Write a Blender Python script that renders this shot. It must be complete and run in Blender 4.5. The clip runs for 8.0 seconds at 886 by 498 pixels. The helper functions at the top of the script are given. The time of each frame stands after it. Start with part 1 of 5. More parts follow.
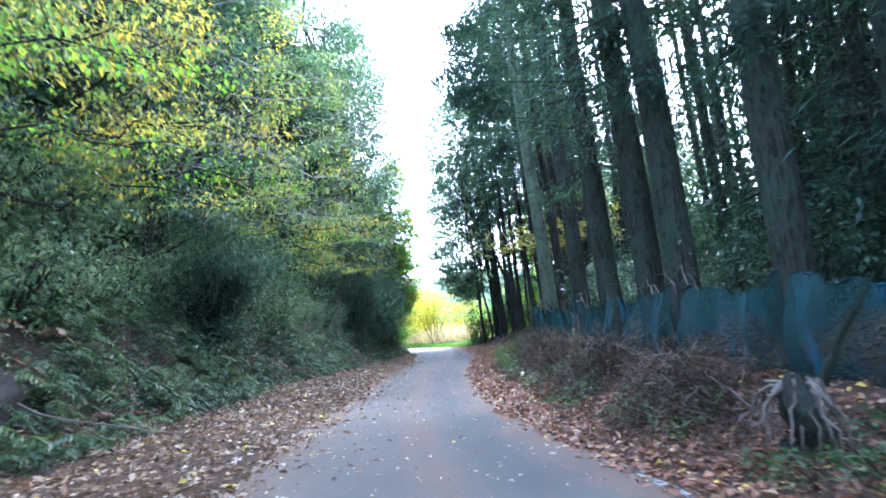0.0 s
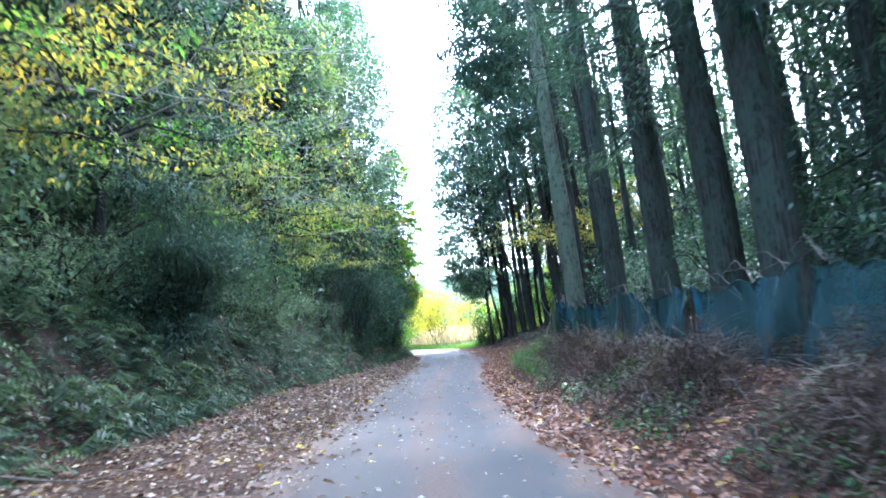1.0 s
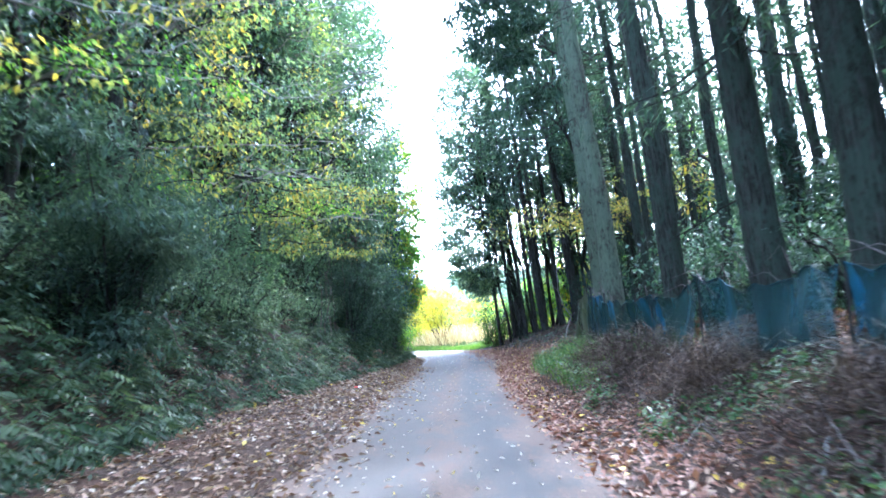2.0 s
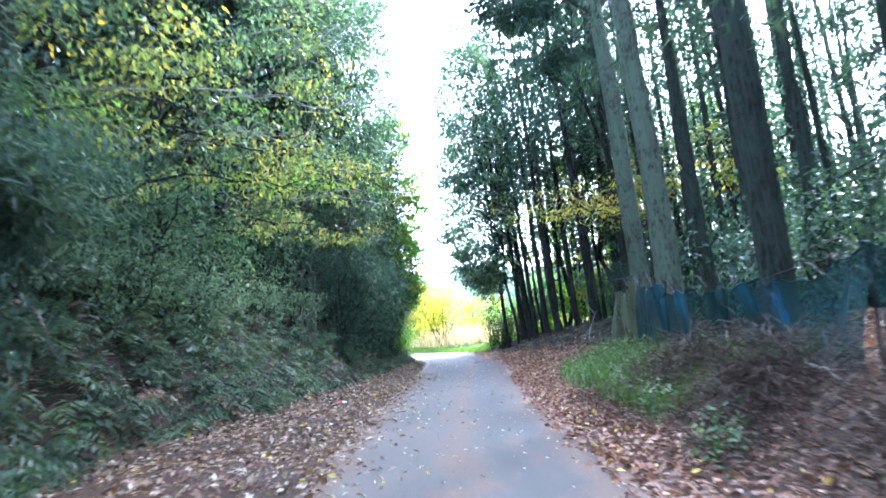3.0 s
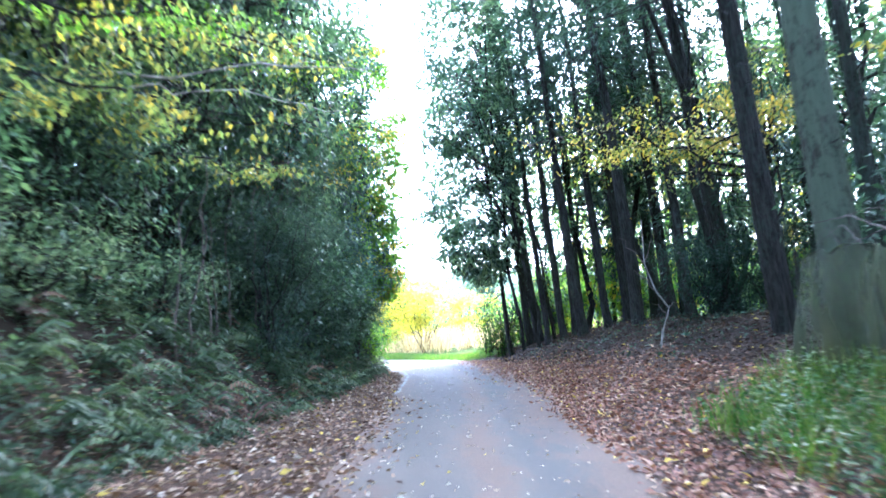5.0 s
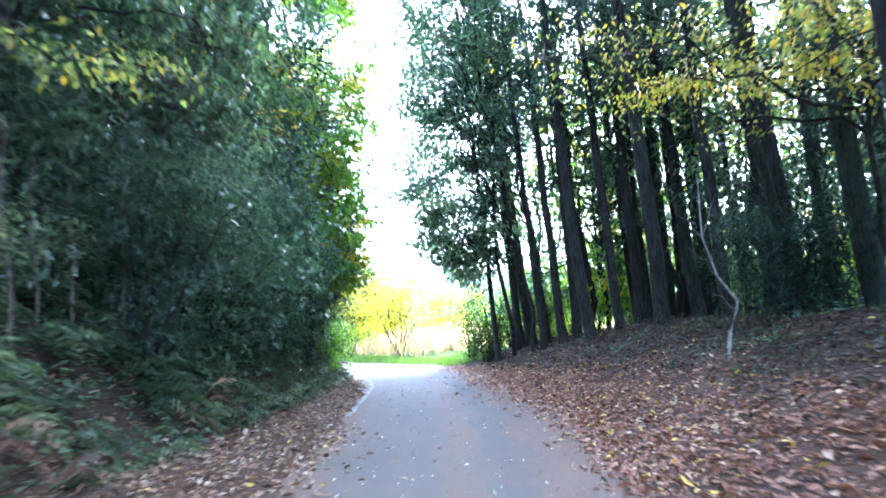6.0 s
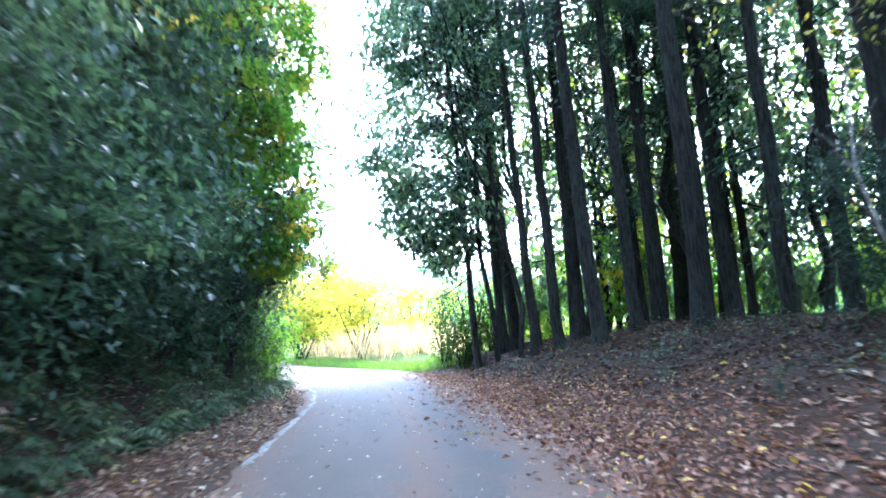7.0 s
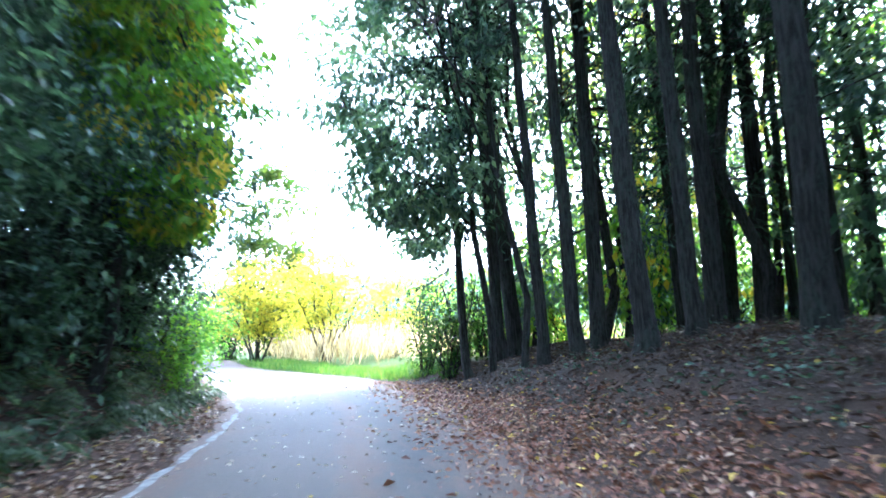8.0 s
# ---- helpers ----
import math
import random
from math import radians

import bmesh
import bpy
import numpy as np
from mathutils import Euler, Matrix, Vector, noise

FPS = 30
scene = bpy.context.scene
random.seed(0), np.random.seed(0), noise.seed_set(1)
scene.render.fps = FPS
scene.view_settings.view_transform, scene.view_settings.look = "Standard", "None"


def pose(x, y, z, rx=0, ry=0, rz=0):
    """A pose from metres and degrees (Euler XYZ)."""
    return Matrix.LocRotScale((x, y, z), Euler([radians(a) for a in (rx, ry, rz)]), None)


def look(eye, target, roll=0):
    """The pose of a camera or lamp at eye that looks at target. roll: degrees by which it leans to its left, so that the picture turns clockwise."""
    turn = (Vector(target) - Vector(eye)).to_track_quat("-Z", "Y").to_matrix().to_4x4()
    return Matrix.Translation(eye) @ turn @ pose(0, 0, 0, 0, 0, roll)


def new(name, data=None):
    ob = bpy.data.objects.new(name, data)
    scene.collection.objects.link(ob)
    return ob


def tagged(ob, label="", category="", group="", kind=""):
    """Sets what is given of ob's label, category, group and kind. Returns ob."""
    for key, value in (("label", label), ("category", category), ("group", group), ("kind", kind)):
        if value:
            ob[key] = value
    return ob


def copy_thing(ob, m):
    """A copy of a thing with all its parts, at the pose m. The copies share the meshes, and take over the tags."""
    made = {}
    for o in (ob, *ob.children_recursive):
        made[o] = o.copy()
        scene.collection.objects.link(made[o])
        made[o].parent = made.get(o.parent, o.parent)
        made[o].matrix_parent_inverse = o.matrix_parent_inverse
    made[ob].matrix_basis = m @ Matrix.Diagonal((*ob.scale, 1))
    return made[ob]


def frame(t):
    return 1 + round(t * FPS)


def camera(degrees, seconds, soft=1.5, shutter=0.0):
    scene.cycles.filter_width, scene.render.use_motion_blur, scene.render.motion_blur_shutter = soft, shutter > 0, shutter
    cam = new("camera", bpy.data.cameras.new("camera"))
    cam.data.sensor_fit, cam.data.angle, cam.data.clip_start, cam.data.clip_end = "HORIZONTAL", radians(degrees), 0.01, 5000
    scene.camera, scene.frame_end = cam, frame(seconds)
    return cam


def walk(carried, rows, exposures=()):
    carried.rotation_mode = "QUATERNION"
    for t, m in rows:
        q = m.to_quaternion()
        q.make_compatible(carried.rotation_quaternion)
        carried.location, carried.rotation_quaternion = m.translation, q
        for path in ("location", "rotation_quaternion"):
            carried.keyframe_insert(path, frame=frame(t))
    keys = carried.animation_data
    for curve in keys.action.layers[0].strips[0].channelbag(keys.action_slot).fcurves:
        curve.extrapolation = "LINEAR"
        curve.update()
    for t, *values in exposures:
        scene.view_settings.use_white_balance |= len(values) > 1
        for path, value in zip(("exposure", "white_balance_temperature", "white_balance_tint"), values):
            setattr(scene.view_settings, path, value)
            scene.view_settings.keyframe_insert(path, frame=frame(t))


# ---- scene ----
cam = camera(64.3, 8.0, soft=1.7, shutter=0.5)
METRES, EYE, TILT, LEAN, TURN = 34.211, 1.3, 0.0, 0.0, -1.5
ROWS = [
    (0.0, 0.0, 0.0, 0.0, 0.42, 6.29, 3.82),
    (0.5, -0.0034, 0.0437, -0.0003, 0.52, 6.3, 3.83),
    (1.0, -0.008, 0.0906, -0.001, 0.55, 6.39, 3.92),
    (1.5, -0.0122, 0.1396, -0.0012, 0.64, 6.41, 3.87),
    (3.0, -0.0219, 0.3016, -0.002, 0.54, 6.49, 3.8),
    (3.5, -0.0257, 0.3638, -0.0026, 0.28, 6.53, 3.71),
    (4.0, -0.029, 0.4288, -0.0037, -0.09, 6.55, 3.43),
    (4.5, -0.031, 0.4959, -0.0042, -0.58, 6.67, 3.3),
    (6.0, -0.0225, 0.7102, -0.005, -2.68, 6.64, 2.29),
    (6.5, -0.0185, 0.7818, -0.0063, -3.86, 6.62, 1.94),
    (7.0, -0.0134, 0.8532, -0.0071, -5.05, 6.7, 1.43),
    (7.5, -0.0079, 0.9254, -0.0079, -5.91, 6.76, 0.77),
    (8.0, -0.0005, 0.9978, -0.0094, -6.63, 6.89, 0.02),
]
walk(cam, [(t, pose(0, 0, EYE, TILT, LEAN, TURN) @ pose(METRES * x, METRES * y, METRES * z, 90 + pitch, roll, yaw)) for t, x, y, z, yaw, pitch, roll in ROWS],
     exposures=[(0.0, 3.35, 4760, 15), (1.5, 3.6, 4760, 15), (3.5, 3.75, 4760, 16), (5.0, 3.95, 4760, 17), (6.5, 4.05, 4760, 16), (8.0, 3.9, 4760, 13)])

# ---- light: hazy bright sky, sun high ahead to the right, above the cedars ----
SUN_AZ, SUN_EL = radians(30), radians(40)      # azimuth from +y towards +x
world = bpy.data.worlds.new("sky")
scene.world = world
world.use_nodes = True
wn = world.node_tree.nodes
sky = wn.new("ShaderNodeTexSky")
sky.sky_type = "NISHITA"
sky.sun_disc = False
sky.sun_elevation, sky.sun_rotation = SUN_EL, SUN_AZ
sky.air_density, sky.dust_density, sky.ozone_density = 1.0, 4.0, 1.0
# thin even cloud whitens the blue
veil = wn.new("ShaderNodeMix")
veil.data_type, veil.blend_type = "RGBA", "ADD"
veil.inputs[0].default_value = 1.0
veil.inputs[7].default_value = (3.6, 3.9, 4.2, 1.0)
world.node_tree.links.new(sky.outputs[0], veil.inputs[6])
world.node_tree.links.new(veil.outputs[2], wn["Background"].inputs[0])
wn["Background"].inputs[1].default_value = 0.15
sun = new("sun", bpy.data.lights.new("sun", "SUN"))
sun.data.energy, sun.data.angle, sun.data.color = 1.45, radians(4), (1.0, 0.94, 0.84)
to_sun = Vector((math.sin(SUN_AZ) * math.cos(SUN_EL), math.cos(SUN_AZ) * math.cos(SUN_EL), math.sin(SUN_EL)))
sun.matrix_world = look(to_sun * 50, (0, 0, 0))


# ---- materials ----
def nodes_of(name):
    m = bpy.data.materials.new(name)
    m.use_nodes = True
    nt = m.node_tree
    return m, nt, nt.nodes["Principled BSDF"]


def add(nt, kind, **inputs):
    n = nt.nodes.new(kind)
    for k, v in inputs.items():
        n.inputs[k.replace("_", " ")].default_value = v
    return n


def ramp(nt, fac, stops):
    r = nt.nodes.new("ShaderNodeValToRGB")
    e = r.color_ramp.elements
    while len(e) < len(stops):
        e.new(0.5)
    for el, (p, c) in zip(e, stops):
        el.position, el.color = p, (*c, 1)
    nt.links.new(fac, r.inputs[0])
    return r.outputs[0]


def noise_tex(nt, scale, detail=4.0, rough=0.6, stretch=None, coord="Object"):
    tc = nt.nodes.new("ShaderNodeTexCoord")
    n = add(nt, "ShaderNodeTexNoise", Scale=scale, Detail=detail, Roughness=rough)
    if stretch:
        mp = nt.nodes.new("ShaderNodeMapping")
        mp.inputs["Scale"].default_value = stretch
        nt.links.new(tc.outputs[coord], mp.inputs[0])
        nt.links.new(mp.outputs[0], n.inputs["Vector"])
    else:
        nt.links.new(tc.outputs[coord], n.inputs["Vector"])
    return n.outputs["Fac"]


def mixc(nt, fac, a, b, mode="MIX"):
    m = nt.nodes.new("ShaderNodeMix")
    m.data_type, m.blend_type = "RGBA", mode
    for sock, v in ((m.inputs[0], fac), (m.inputs[6], a), (m.inputs[7], b)):
        if isinstance(v, bpy.types.NodeSocket):
            nt.links.new(v, sock)
        elif isinstance(v, tuple):
            sock.default_value = (*v, 1)
        else:
            sock.default_value = v
    return m.outputs[2]


def bump(nt, p, height, strength, distance):
    b = add(nt, "ShaderNodeBump", Strength=strength, Distance=distance)
    nt.links.new(height, b.inputs["Height"])
    nt.links.new(b.outputs[0], p.inputs["Normal"])


def leaf_material(name, stops, through_share=0.4, rough=0.5, gloss=0.3):
    """Thin leaves: colour by each leaf's own tone, part of the light passes through."""
    m, nt, p = nodes_of(name)
    at = nt.nodes.new("ShaderNodeAttribute")
    at.attribute_name = "tone"
    col = ramp(nt, at.outputs["Fac"], stops)
    spots = noise_tex(nt, 9.0, 3.0)
    col = mixc(nt, 0.35, col, ramp(nt, spots, [(0.3, (0.45, 0.45, 0.4)), (0.7, (1.0, 1.0, 1.0))]), "MULTIPLY")
    nt.links.new(col, p.inputs["Base Color"])
    p.inputs["Roughness"].default_value = rough
    p.inputs["Specular IOR Level"].default_value = gloss
    tr = nt.nodes.new("ShaderNodeBsdfTranslucent")
    warm = mixc(nt, 0.5, col, (1.0, 0.95, 0.35), "MULTIPLY")
    bright = mixc(nt, 1.0, warm, (1.8, 1.8, 1.5), "MULTIPLY")
    nt.links.new(bright, tr.inputs[0])
    mx = nt.nodes.new("ShaderNodeMixShader")
    mx.inputs[0].default_value = through_share
    nt.links.new(p.outputs[0], mx.inputs[1])
    nt.links.new(tr.outputs[0], mx.inputs[2])
    nt.links.new(mx.outputs[0], nt.nodes["Material Output"].inputs[0])
    return m


def bark_material(name, dark, light, moss, moss_share):
    """Fibrous bark: long vertical ridges, mottled with lichen at two scales."""
    m, nt, p = nodes_of(name)
    fib = noise_tex(nt, 3.0, 8.0, 0.7, (10, 10, 0.8))
    patch = noise_tex(nt, 2.2, 6.0, 0.7, (1, 1, 0.5))
    spots = noise_tex(nt, 14.0, 4.0, 0.7, (1, 1, 0.6))
    col = ramp(nt, fib, [(0.42, dark), (0.58, light)])
    both = mixc(nt, 0.5, patch, spots)
    mo = ramp(nt, both, [(0.56 - moss_share * 0.5, (0, 0, 0)), (0.64 - moss_share * 0.5, (1, 1, 1))])
    col = mixc(nt, mo, col, mixc(nt, 0.35, moss, col))
    nt.links.new(col, p.inputs["Base Color"])
    p.inputs["Roughness"].default_value = 0.9
    p.inputs["Specular IOR Level"].default_value = 0.06
    bump(nt, p, fib, 1.0, 0.05)
    return m


def plain_material(name, a, b, scale, rough=0.85, relief=0.0, stretch=None):
    m, nt, p = nodes_of(name)
    f = noise_tex(nt, scale, 5.0, 0.6, stretch)
    nt.links.new(ramp(nt, f, [(0.3, a), (0.7, b)]), p.inputs["Base Color"])
    p.inputs["Roughness"].default_value = rough
    p.inputs["Specular IOR Level"].default_value = 0.2
    if relief:
        bump(nt, p, f, 0.8, relief)
    return m


def asphalt_material():
    m, nt, p = nodes_of("asphalt")
    grit = noise_tex(nt, 160.0, 3.0, 0.7)
    patch = noise_tex(nt, 1.4, 6.0, 0.7, (1.0, 0.22, 1.0))
    col = mixc(nt, 0.5, ramp(nt, grit, [(0.3, (0.022, 0.021, 0.0185)), (0.7, (0.070, 0.066, 0.056))]),
               ramp(nt, patch, [(0.3, (0.025, 0.024, 0.021)), (0.65, (0.059, 0.055, 0.044))]))
    # rusty needle drift: gathers at the edges and along the crown of the lane
    at = nt.nodes.new("ShaderNodeAttribute")
    at.attribute_name = "drift"
    n1 = noise_tex(nt, 2.2, 8.0, 0.75, (1.0, 0.35, 1.0))
    n2 = noise_tex(nt, 45.0, 3.0, 0.7)
    s = nt.nodes.new("ShaderNodeMath")
    s.operation = "MULTIPLY_ADD"
    nt.links.new(at.outputs["Fac"], s.inputs[0])
    s.inputs[1].default_value = 0.6
    nt.links.new(n1, s.inputs[2])
    s2 = nt.nodes.new("ShaderNodeMath")
    s2.operation = "MULTIPLY_ADD"
    nt.links.new(n2, s2.inputs[0])
    s2.inputs[1].default_value = 0.35
    nt.links.new(s.outputs[0], s2.inputs[2])
    mask = ramp(nt, s2.outputs[0], [(0.80, (0, 0, 0)), (1.0, (1, 1, 1))])
    needles = ramp(nt, n2, [(0.3, (0.044, 0.030, 0.020)), (0.7, (0.125, 0.083, 0.054))])
    # fine brownish dust where no wheel runs
    dust = nt.nodes.new("ShaderNodeAttribute")
    dust.attribute_name = "dust"
    d1 = ramp(nt, noise_tex(nt, 0.9, 7.0, 0.75, (1.0, 0.4, 1.0)), [(0.3, (0.25, 0.25, 0.25)), (0.7, (1, 1, 1))])
    dm = mixc(nt, 1.0, d1, dust.outputs["Color"], "MULTIPLY")
    col = mixc(nt, dm, col, ramp(nt, n2, [(0.3, (0.052, 0.042, 0.031)), (0.7, (0.105, 0.086, 0.064))]))
    col = mixc(nt, mask, col, needles)
    nt.links.new(col, p.inputs["Base Color"])
    p.inputs["Roughness"].default_value = 0.85
    p.inputs["Specular IOR Level"].default_value = 0.25
    bump(nt, p, grit, 0.4, 0.006)
    return m


def ground_material():
    m, nt, p = nodes_of("forest_soil")
    fine = noise_tex(nt, 28.0, 6.0, 0.7)
    big = noise_tex(nt, 0.8, 5.0, 0.6)
    soil = ramp(nt, fine, [(0.3, (0.022, 0.013, 0.008)), (0.55, (0.064, 0.037, 0.022)), (0.75, (0.13, 0.080, 0.048))])
    dry = ramp(nt, fine, [(0.3, (0.022, 0.016, 0.011)), (0.7, (0.09, 0.063, 0.045))])
    col = mixc(nt, ramp(nt, big, [(0.42, (0, 0, 0)), (0.62, (1, 1, 1))]), soil, dry)
    at = nt.nodes.new("ShaderNodeAttribute")
    at.attribute_name = "meadow"
    # second, darker soil colour, mixed in by a mask on the mesh
    dark_share = nt.nodes.new("ShaderNodeAttribute")
    dark_share.attribute_name = "dark_soil"
    col = mixc(nt, dark_share.outputs["Fac"], col, ramp(nt, fine, [(0.3, (0.012, 0.009, 0.006)), (0.7, (0.052, 0.039, 0.026))]))
    grass = ramp(nt, fine, [(0.3, (0.03, 0.06, 0.010)), (0.7, (0.09, 0.11, 0.03))])
    col = mixc(nt, at.outputs["Fac"], col, grass)
    nt.links.new(col, p.inputs["Base Color"])
    p.inputs["Roughness"].default_value = 0.95
    p.inputs["Specular IOR Level"].default_value = 0.1
    bump(nt, p, fine, 0.9, 0.05)
    return m


def net_material(name, stops):
    m, nt, p = nodes_of(name)
    f = noise_tex(nt, 1.6, 5.0, 0.65, (1.0, 1.0, 0.35))
    streak = noise_tex(nt, 1.6, 4.0, 0.6, (1.6, 1.6, 0.4))
    col = ramp(nt, f, stops)
    col = mixc(nt, 0.5, col, ramp(nt, streak, [(0.3, (0.6, 0.66, 0.66)), (0.7, (1.0, 1.0, 1.0))]), "MULTIPLY")
    nt.links.new(col, p.inputs["Base Color"])
    p.inputs["Roughness"].default_value = 0.75
    p.inputs["Specular IOR Level"].default_value = 0.1
    tl = nt.nodes.new("ShaderNodeBsdfTranslucent")
    nt.links.new(col, tl.inputs[0])
    tp = nt.nodes.new("ShaderNodeBsdfTransparent")
    a = nt.nodes.new("ShaderNodeMixShader")
    a.inputs[0].default_value = 0.25
    b = nt.nodes.new("ShaderNodeMixShader")
    weave = ramp(nt, streak, [(0.3, (0.26, 0.26, 0.26)), (0.7, (0.10, 0.10, 0.10))])
    nt.links.new(weave, b.inputs[0])
    nt.links.new(p.outputs[0], a.inputs[1])
    nt.links.new(tl.outputs[0], a.inputs[2])
    nt.links.new(a.outputs[0], b.inputs[1])
    nt.links.new(tp.outputs[0], b.inputs[2])
    nt.links.new(b.outputs[0], nt.nodes["Material Output"].inputs[0])
    return m


ASPHALT = asphalt_material()
SOIL = ground_material()
NET = net_material("blue_net", [(0.34, (0.018, 0.042, 0.037)), (0.50, (0.020, 0.054, 0.052)), (0.62, (0.019, 0.062, 0.074)), (0.72, (0.030, 0.12, 0.19))])
BARK_CEDAR = bark_material("cedar_bark", (0.017, 0.017, 0.013), (0.050, 0.050, 0.040), (0.045, 0.066, 0.045), 0.2)
BARK_PALE = bark_material("lichen_bark", (0.030, 0.029, 0.021), (0.080, 0.079, 0.056), (0.115, 0.15, 0.092), 0.26)
BARK_DARK = bark_material("dark_bark", (0.014, 0.013, 0.011), (0.042, 0.039, 0.033), (0.040, 0.050, 0.036), 0.12)
TWIG = plain_material("dry_twig", (0.045, 0.036, 0.029), (0.15, 0.122, 0.097), 6.0)
TWIG_PALE = plain_material("grey_twig", (0.11, 0.10, 0.085), (0.30, 0.28, 0.245), 5.0)
PAINT = plain_material("worn_white_paint", (0.06, 0.059, 0.054), (0.25, 0.245, 0.225), 9.0, 0.8)
CEDAR_LEAF = leaf_material("cedar_needles", [(0.0, (0.014, 0.029, 0.022)), (0.5, (0.034, 0.062, 0.045)), (1.0, (0.075, 0.113, 0.078))], 0.34, 0.6, 0.12)
BUSH = leaf_material("bush_leaf", [(0.0, (0.032, 0.062, 0.038)), (0.6, (0.09, 0.142, 0.084)), (1.0, (0.19, 0.235, 0.15))], 0.42, 0.5, 0.3)
EVERGREEN = leaf_material("evergreen_leaf", [(0.0, (0.0238, 0.0493, 0.0342)), (0.6, (0.0595, 0.111, 0.0665)), (1.0, (0.136, 0.196, 0.0997))], 0.45, 0.42, 0.4)
AUTUMN = leaf_material("autumn_leaf", [(0.0, (0.0528, 0.0924, 0.0385)), (0.45, (0.125, 0.178, 0.0595)), (0.75, (0.198, 0.198, 0.0455)), (1.0, (0.317, 0.251, 0.035))], 0.55)
# sunlit look put into the colour: a brighter, yellower, more translucent green
SUNNY = leaf_material("sunlit_leaf", [(0.0, (0.063, 0.154, 0.0198)), (0.5, (0.134, 0.26, 0.0248)), (0.85, (0.27, 0.342, 0.0297)), (1.0, (0.468, 0.36, 0.0297))], 0.6)
YELLOW = leaf_material("yellow_leaf", [(0.0, (0.13, 0.17, 0.02)), (0.5, (0.34, 0.32, 0.03)), (1.0, (0.46, 0.40, 0.035))], 0.45, 0.6, 0.1)
FERN = leaf_material("fern_frond", [(0.0, (0.0164, 0.0338, 0.0156)), (0.5, (0.0398, 0.0694, 0.0325)), (1.0, (0.0889, 0.124, 0.0564))], 0.35, 0.5, 0.2)
GRASS = leaf_material("grass_blade", [(0.0, (0.02, 0.048, 0.0153)), (0.6, (0.048, 0.104, 0.0298)), (1.0, (0.136, 0.16, 0.068))], 0.35)
MEADOW = leaf_material("meadow_grass", [(0.0, (0.03, 0.085, 0.012)), (0.6, (0.075, 0.15, 0.02)), (1.0, (0.16, 0.20, 0.04))], 0.4)
FIELD = leaf_material("field_leaf", [(0.0, (0.018, 0.045, 0.010)), (0.6, (0.042, 0.085, 0.016)), (1.0, (0.085, 0.115, 0.02))], 0.35, 0.6, 0.1)
DEAD = leaf_material("dead_stalk", [(0.0, (0.0285, 0.0184, 0.0136)), (0.5, (0.0808, 0.0552, 0.0408)), (1.0, (0.209, 0.161, 0.123))], 0.1, 0.8, 0.1)
MAPLE = leaf_material("maple_leaf", [(0.0, (0.06, 0.105, 0.0234)), (0.5, (0.165, 0.195, 0.0338)), (0.8, (0.315, 0.277, 0.039)), (1.0, (0.45, 0.3, 0.0325))], 0.4)
REED = leaf_material("dry_reed", [(0.0, (0.20, 0.145, 0.085)), (0.6, (0.34, 0.27, 0.18)), (1.0, (0.46, 0.39, 0.29))], 0.45)
LITTER = leaf_material("fallen_leaf", [(0.0, (0.0374, 0.0195, 0.0121)), (0.4, (0.119, 0.0613, 0.0333)), (0.75, (0.204, 0.129, 0.0757)), (0.9, (0.292, 0.223, 0.151)), (0.96, (0.408, 0.376, 0.333)), (1.0, (0.422, 0.314, 0.053))], 0.15, 0.6, 0.3)
LITTER_RED = leaf_material("red_fallen_leaf", [(0.0, (0.050, 0.022, 0.014)), (0.4, (0.165, 0.066, 0.036)), (0.75, (0.27, 0.135, 0.075)), (0.92, (0.40, 0.27, 0.17)), (0.97, (0.58, 0.52, 0.42)), (1.0, (0.60, 0.42, 0.07))], 0.15, 0.6, 0.3)
# near-black, with the shade of the bank's hollow put into the colour
HOLLOW_DARK = plain_material("hollow_shade_black", (0.006, 0.005, 0.004), (0.016, 0.013, 0.010), 9.0, 0.95, 0.03)
PLASTIC_RED = plain_material("red_plastic", (0.55, 0.03, 0.02), (0.65, 0.05, 0.03), 8.0, 0.4)
PLASTIC_WHITE = plain_material("white_plastic", (0.7, 0.7, 0.7), (0.8, 0.8, 0.8), 8.0, 0.4)
NET_OLIVE = net_material("olive_net", [(0.36, (0.05, 0.064, 0.032)), (0.6, (0.088, 0.10, 0.048)), (0.75, (0.12, 0.13, 0.065))])


# ---- geometry helpers ----
rng = np.random.default_rng(7)


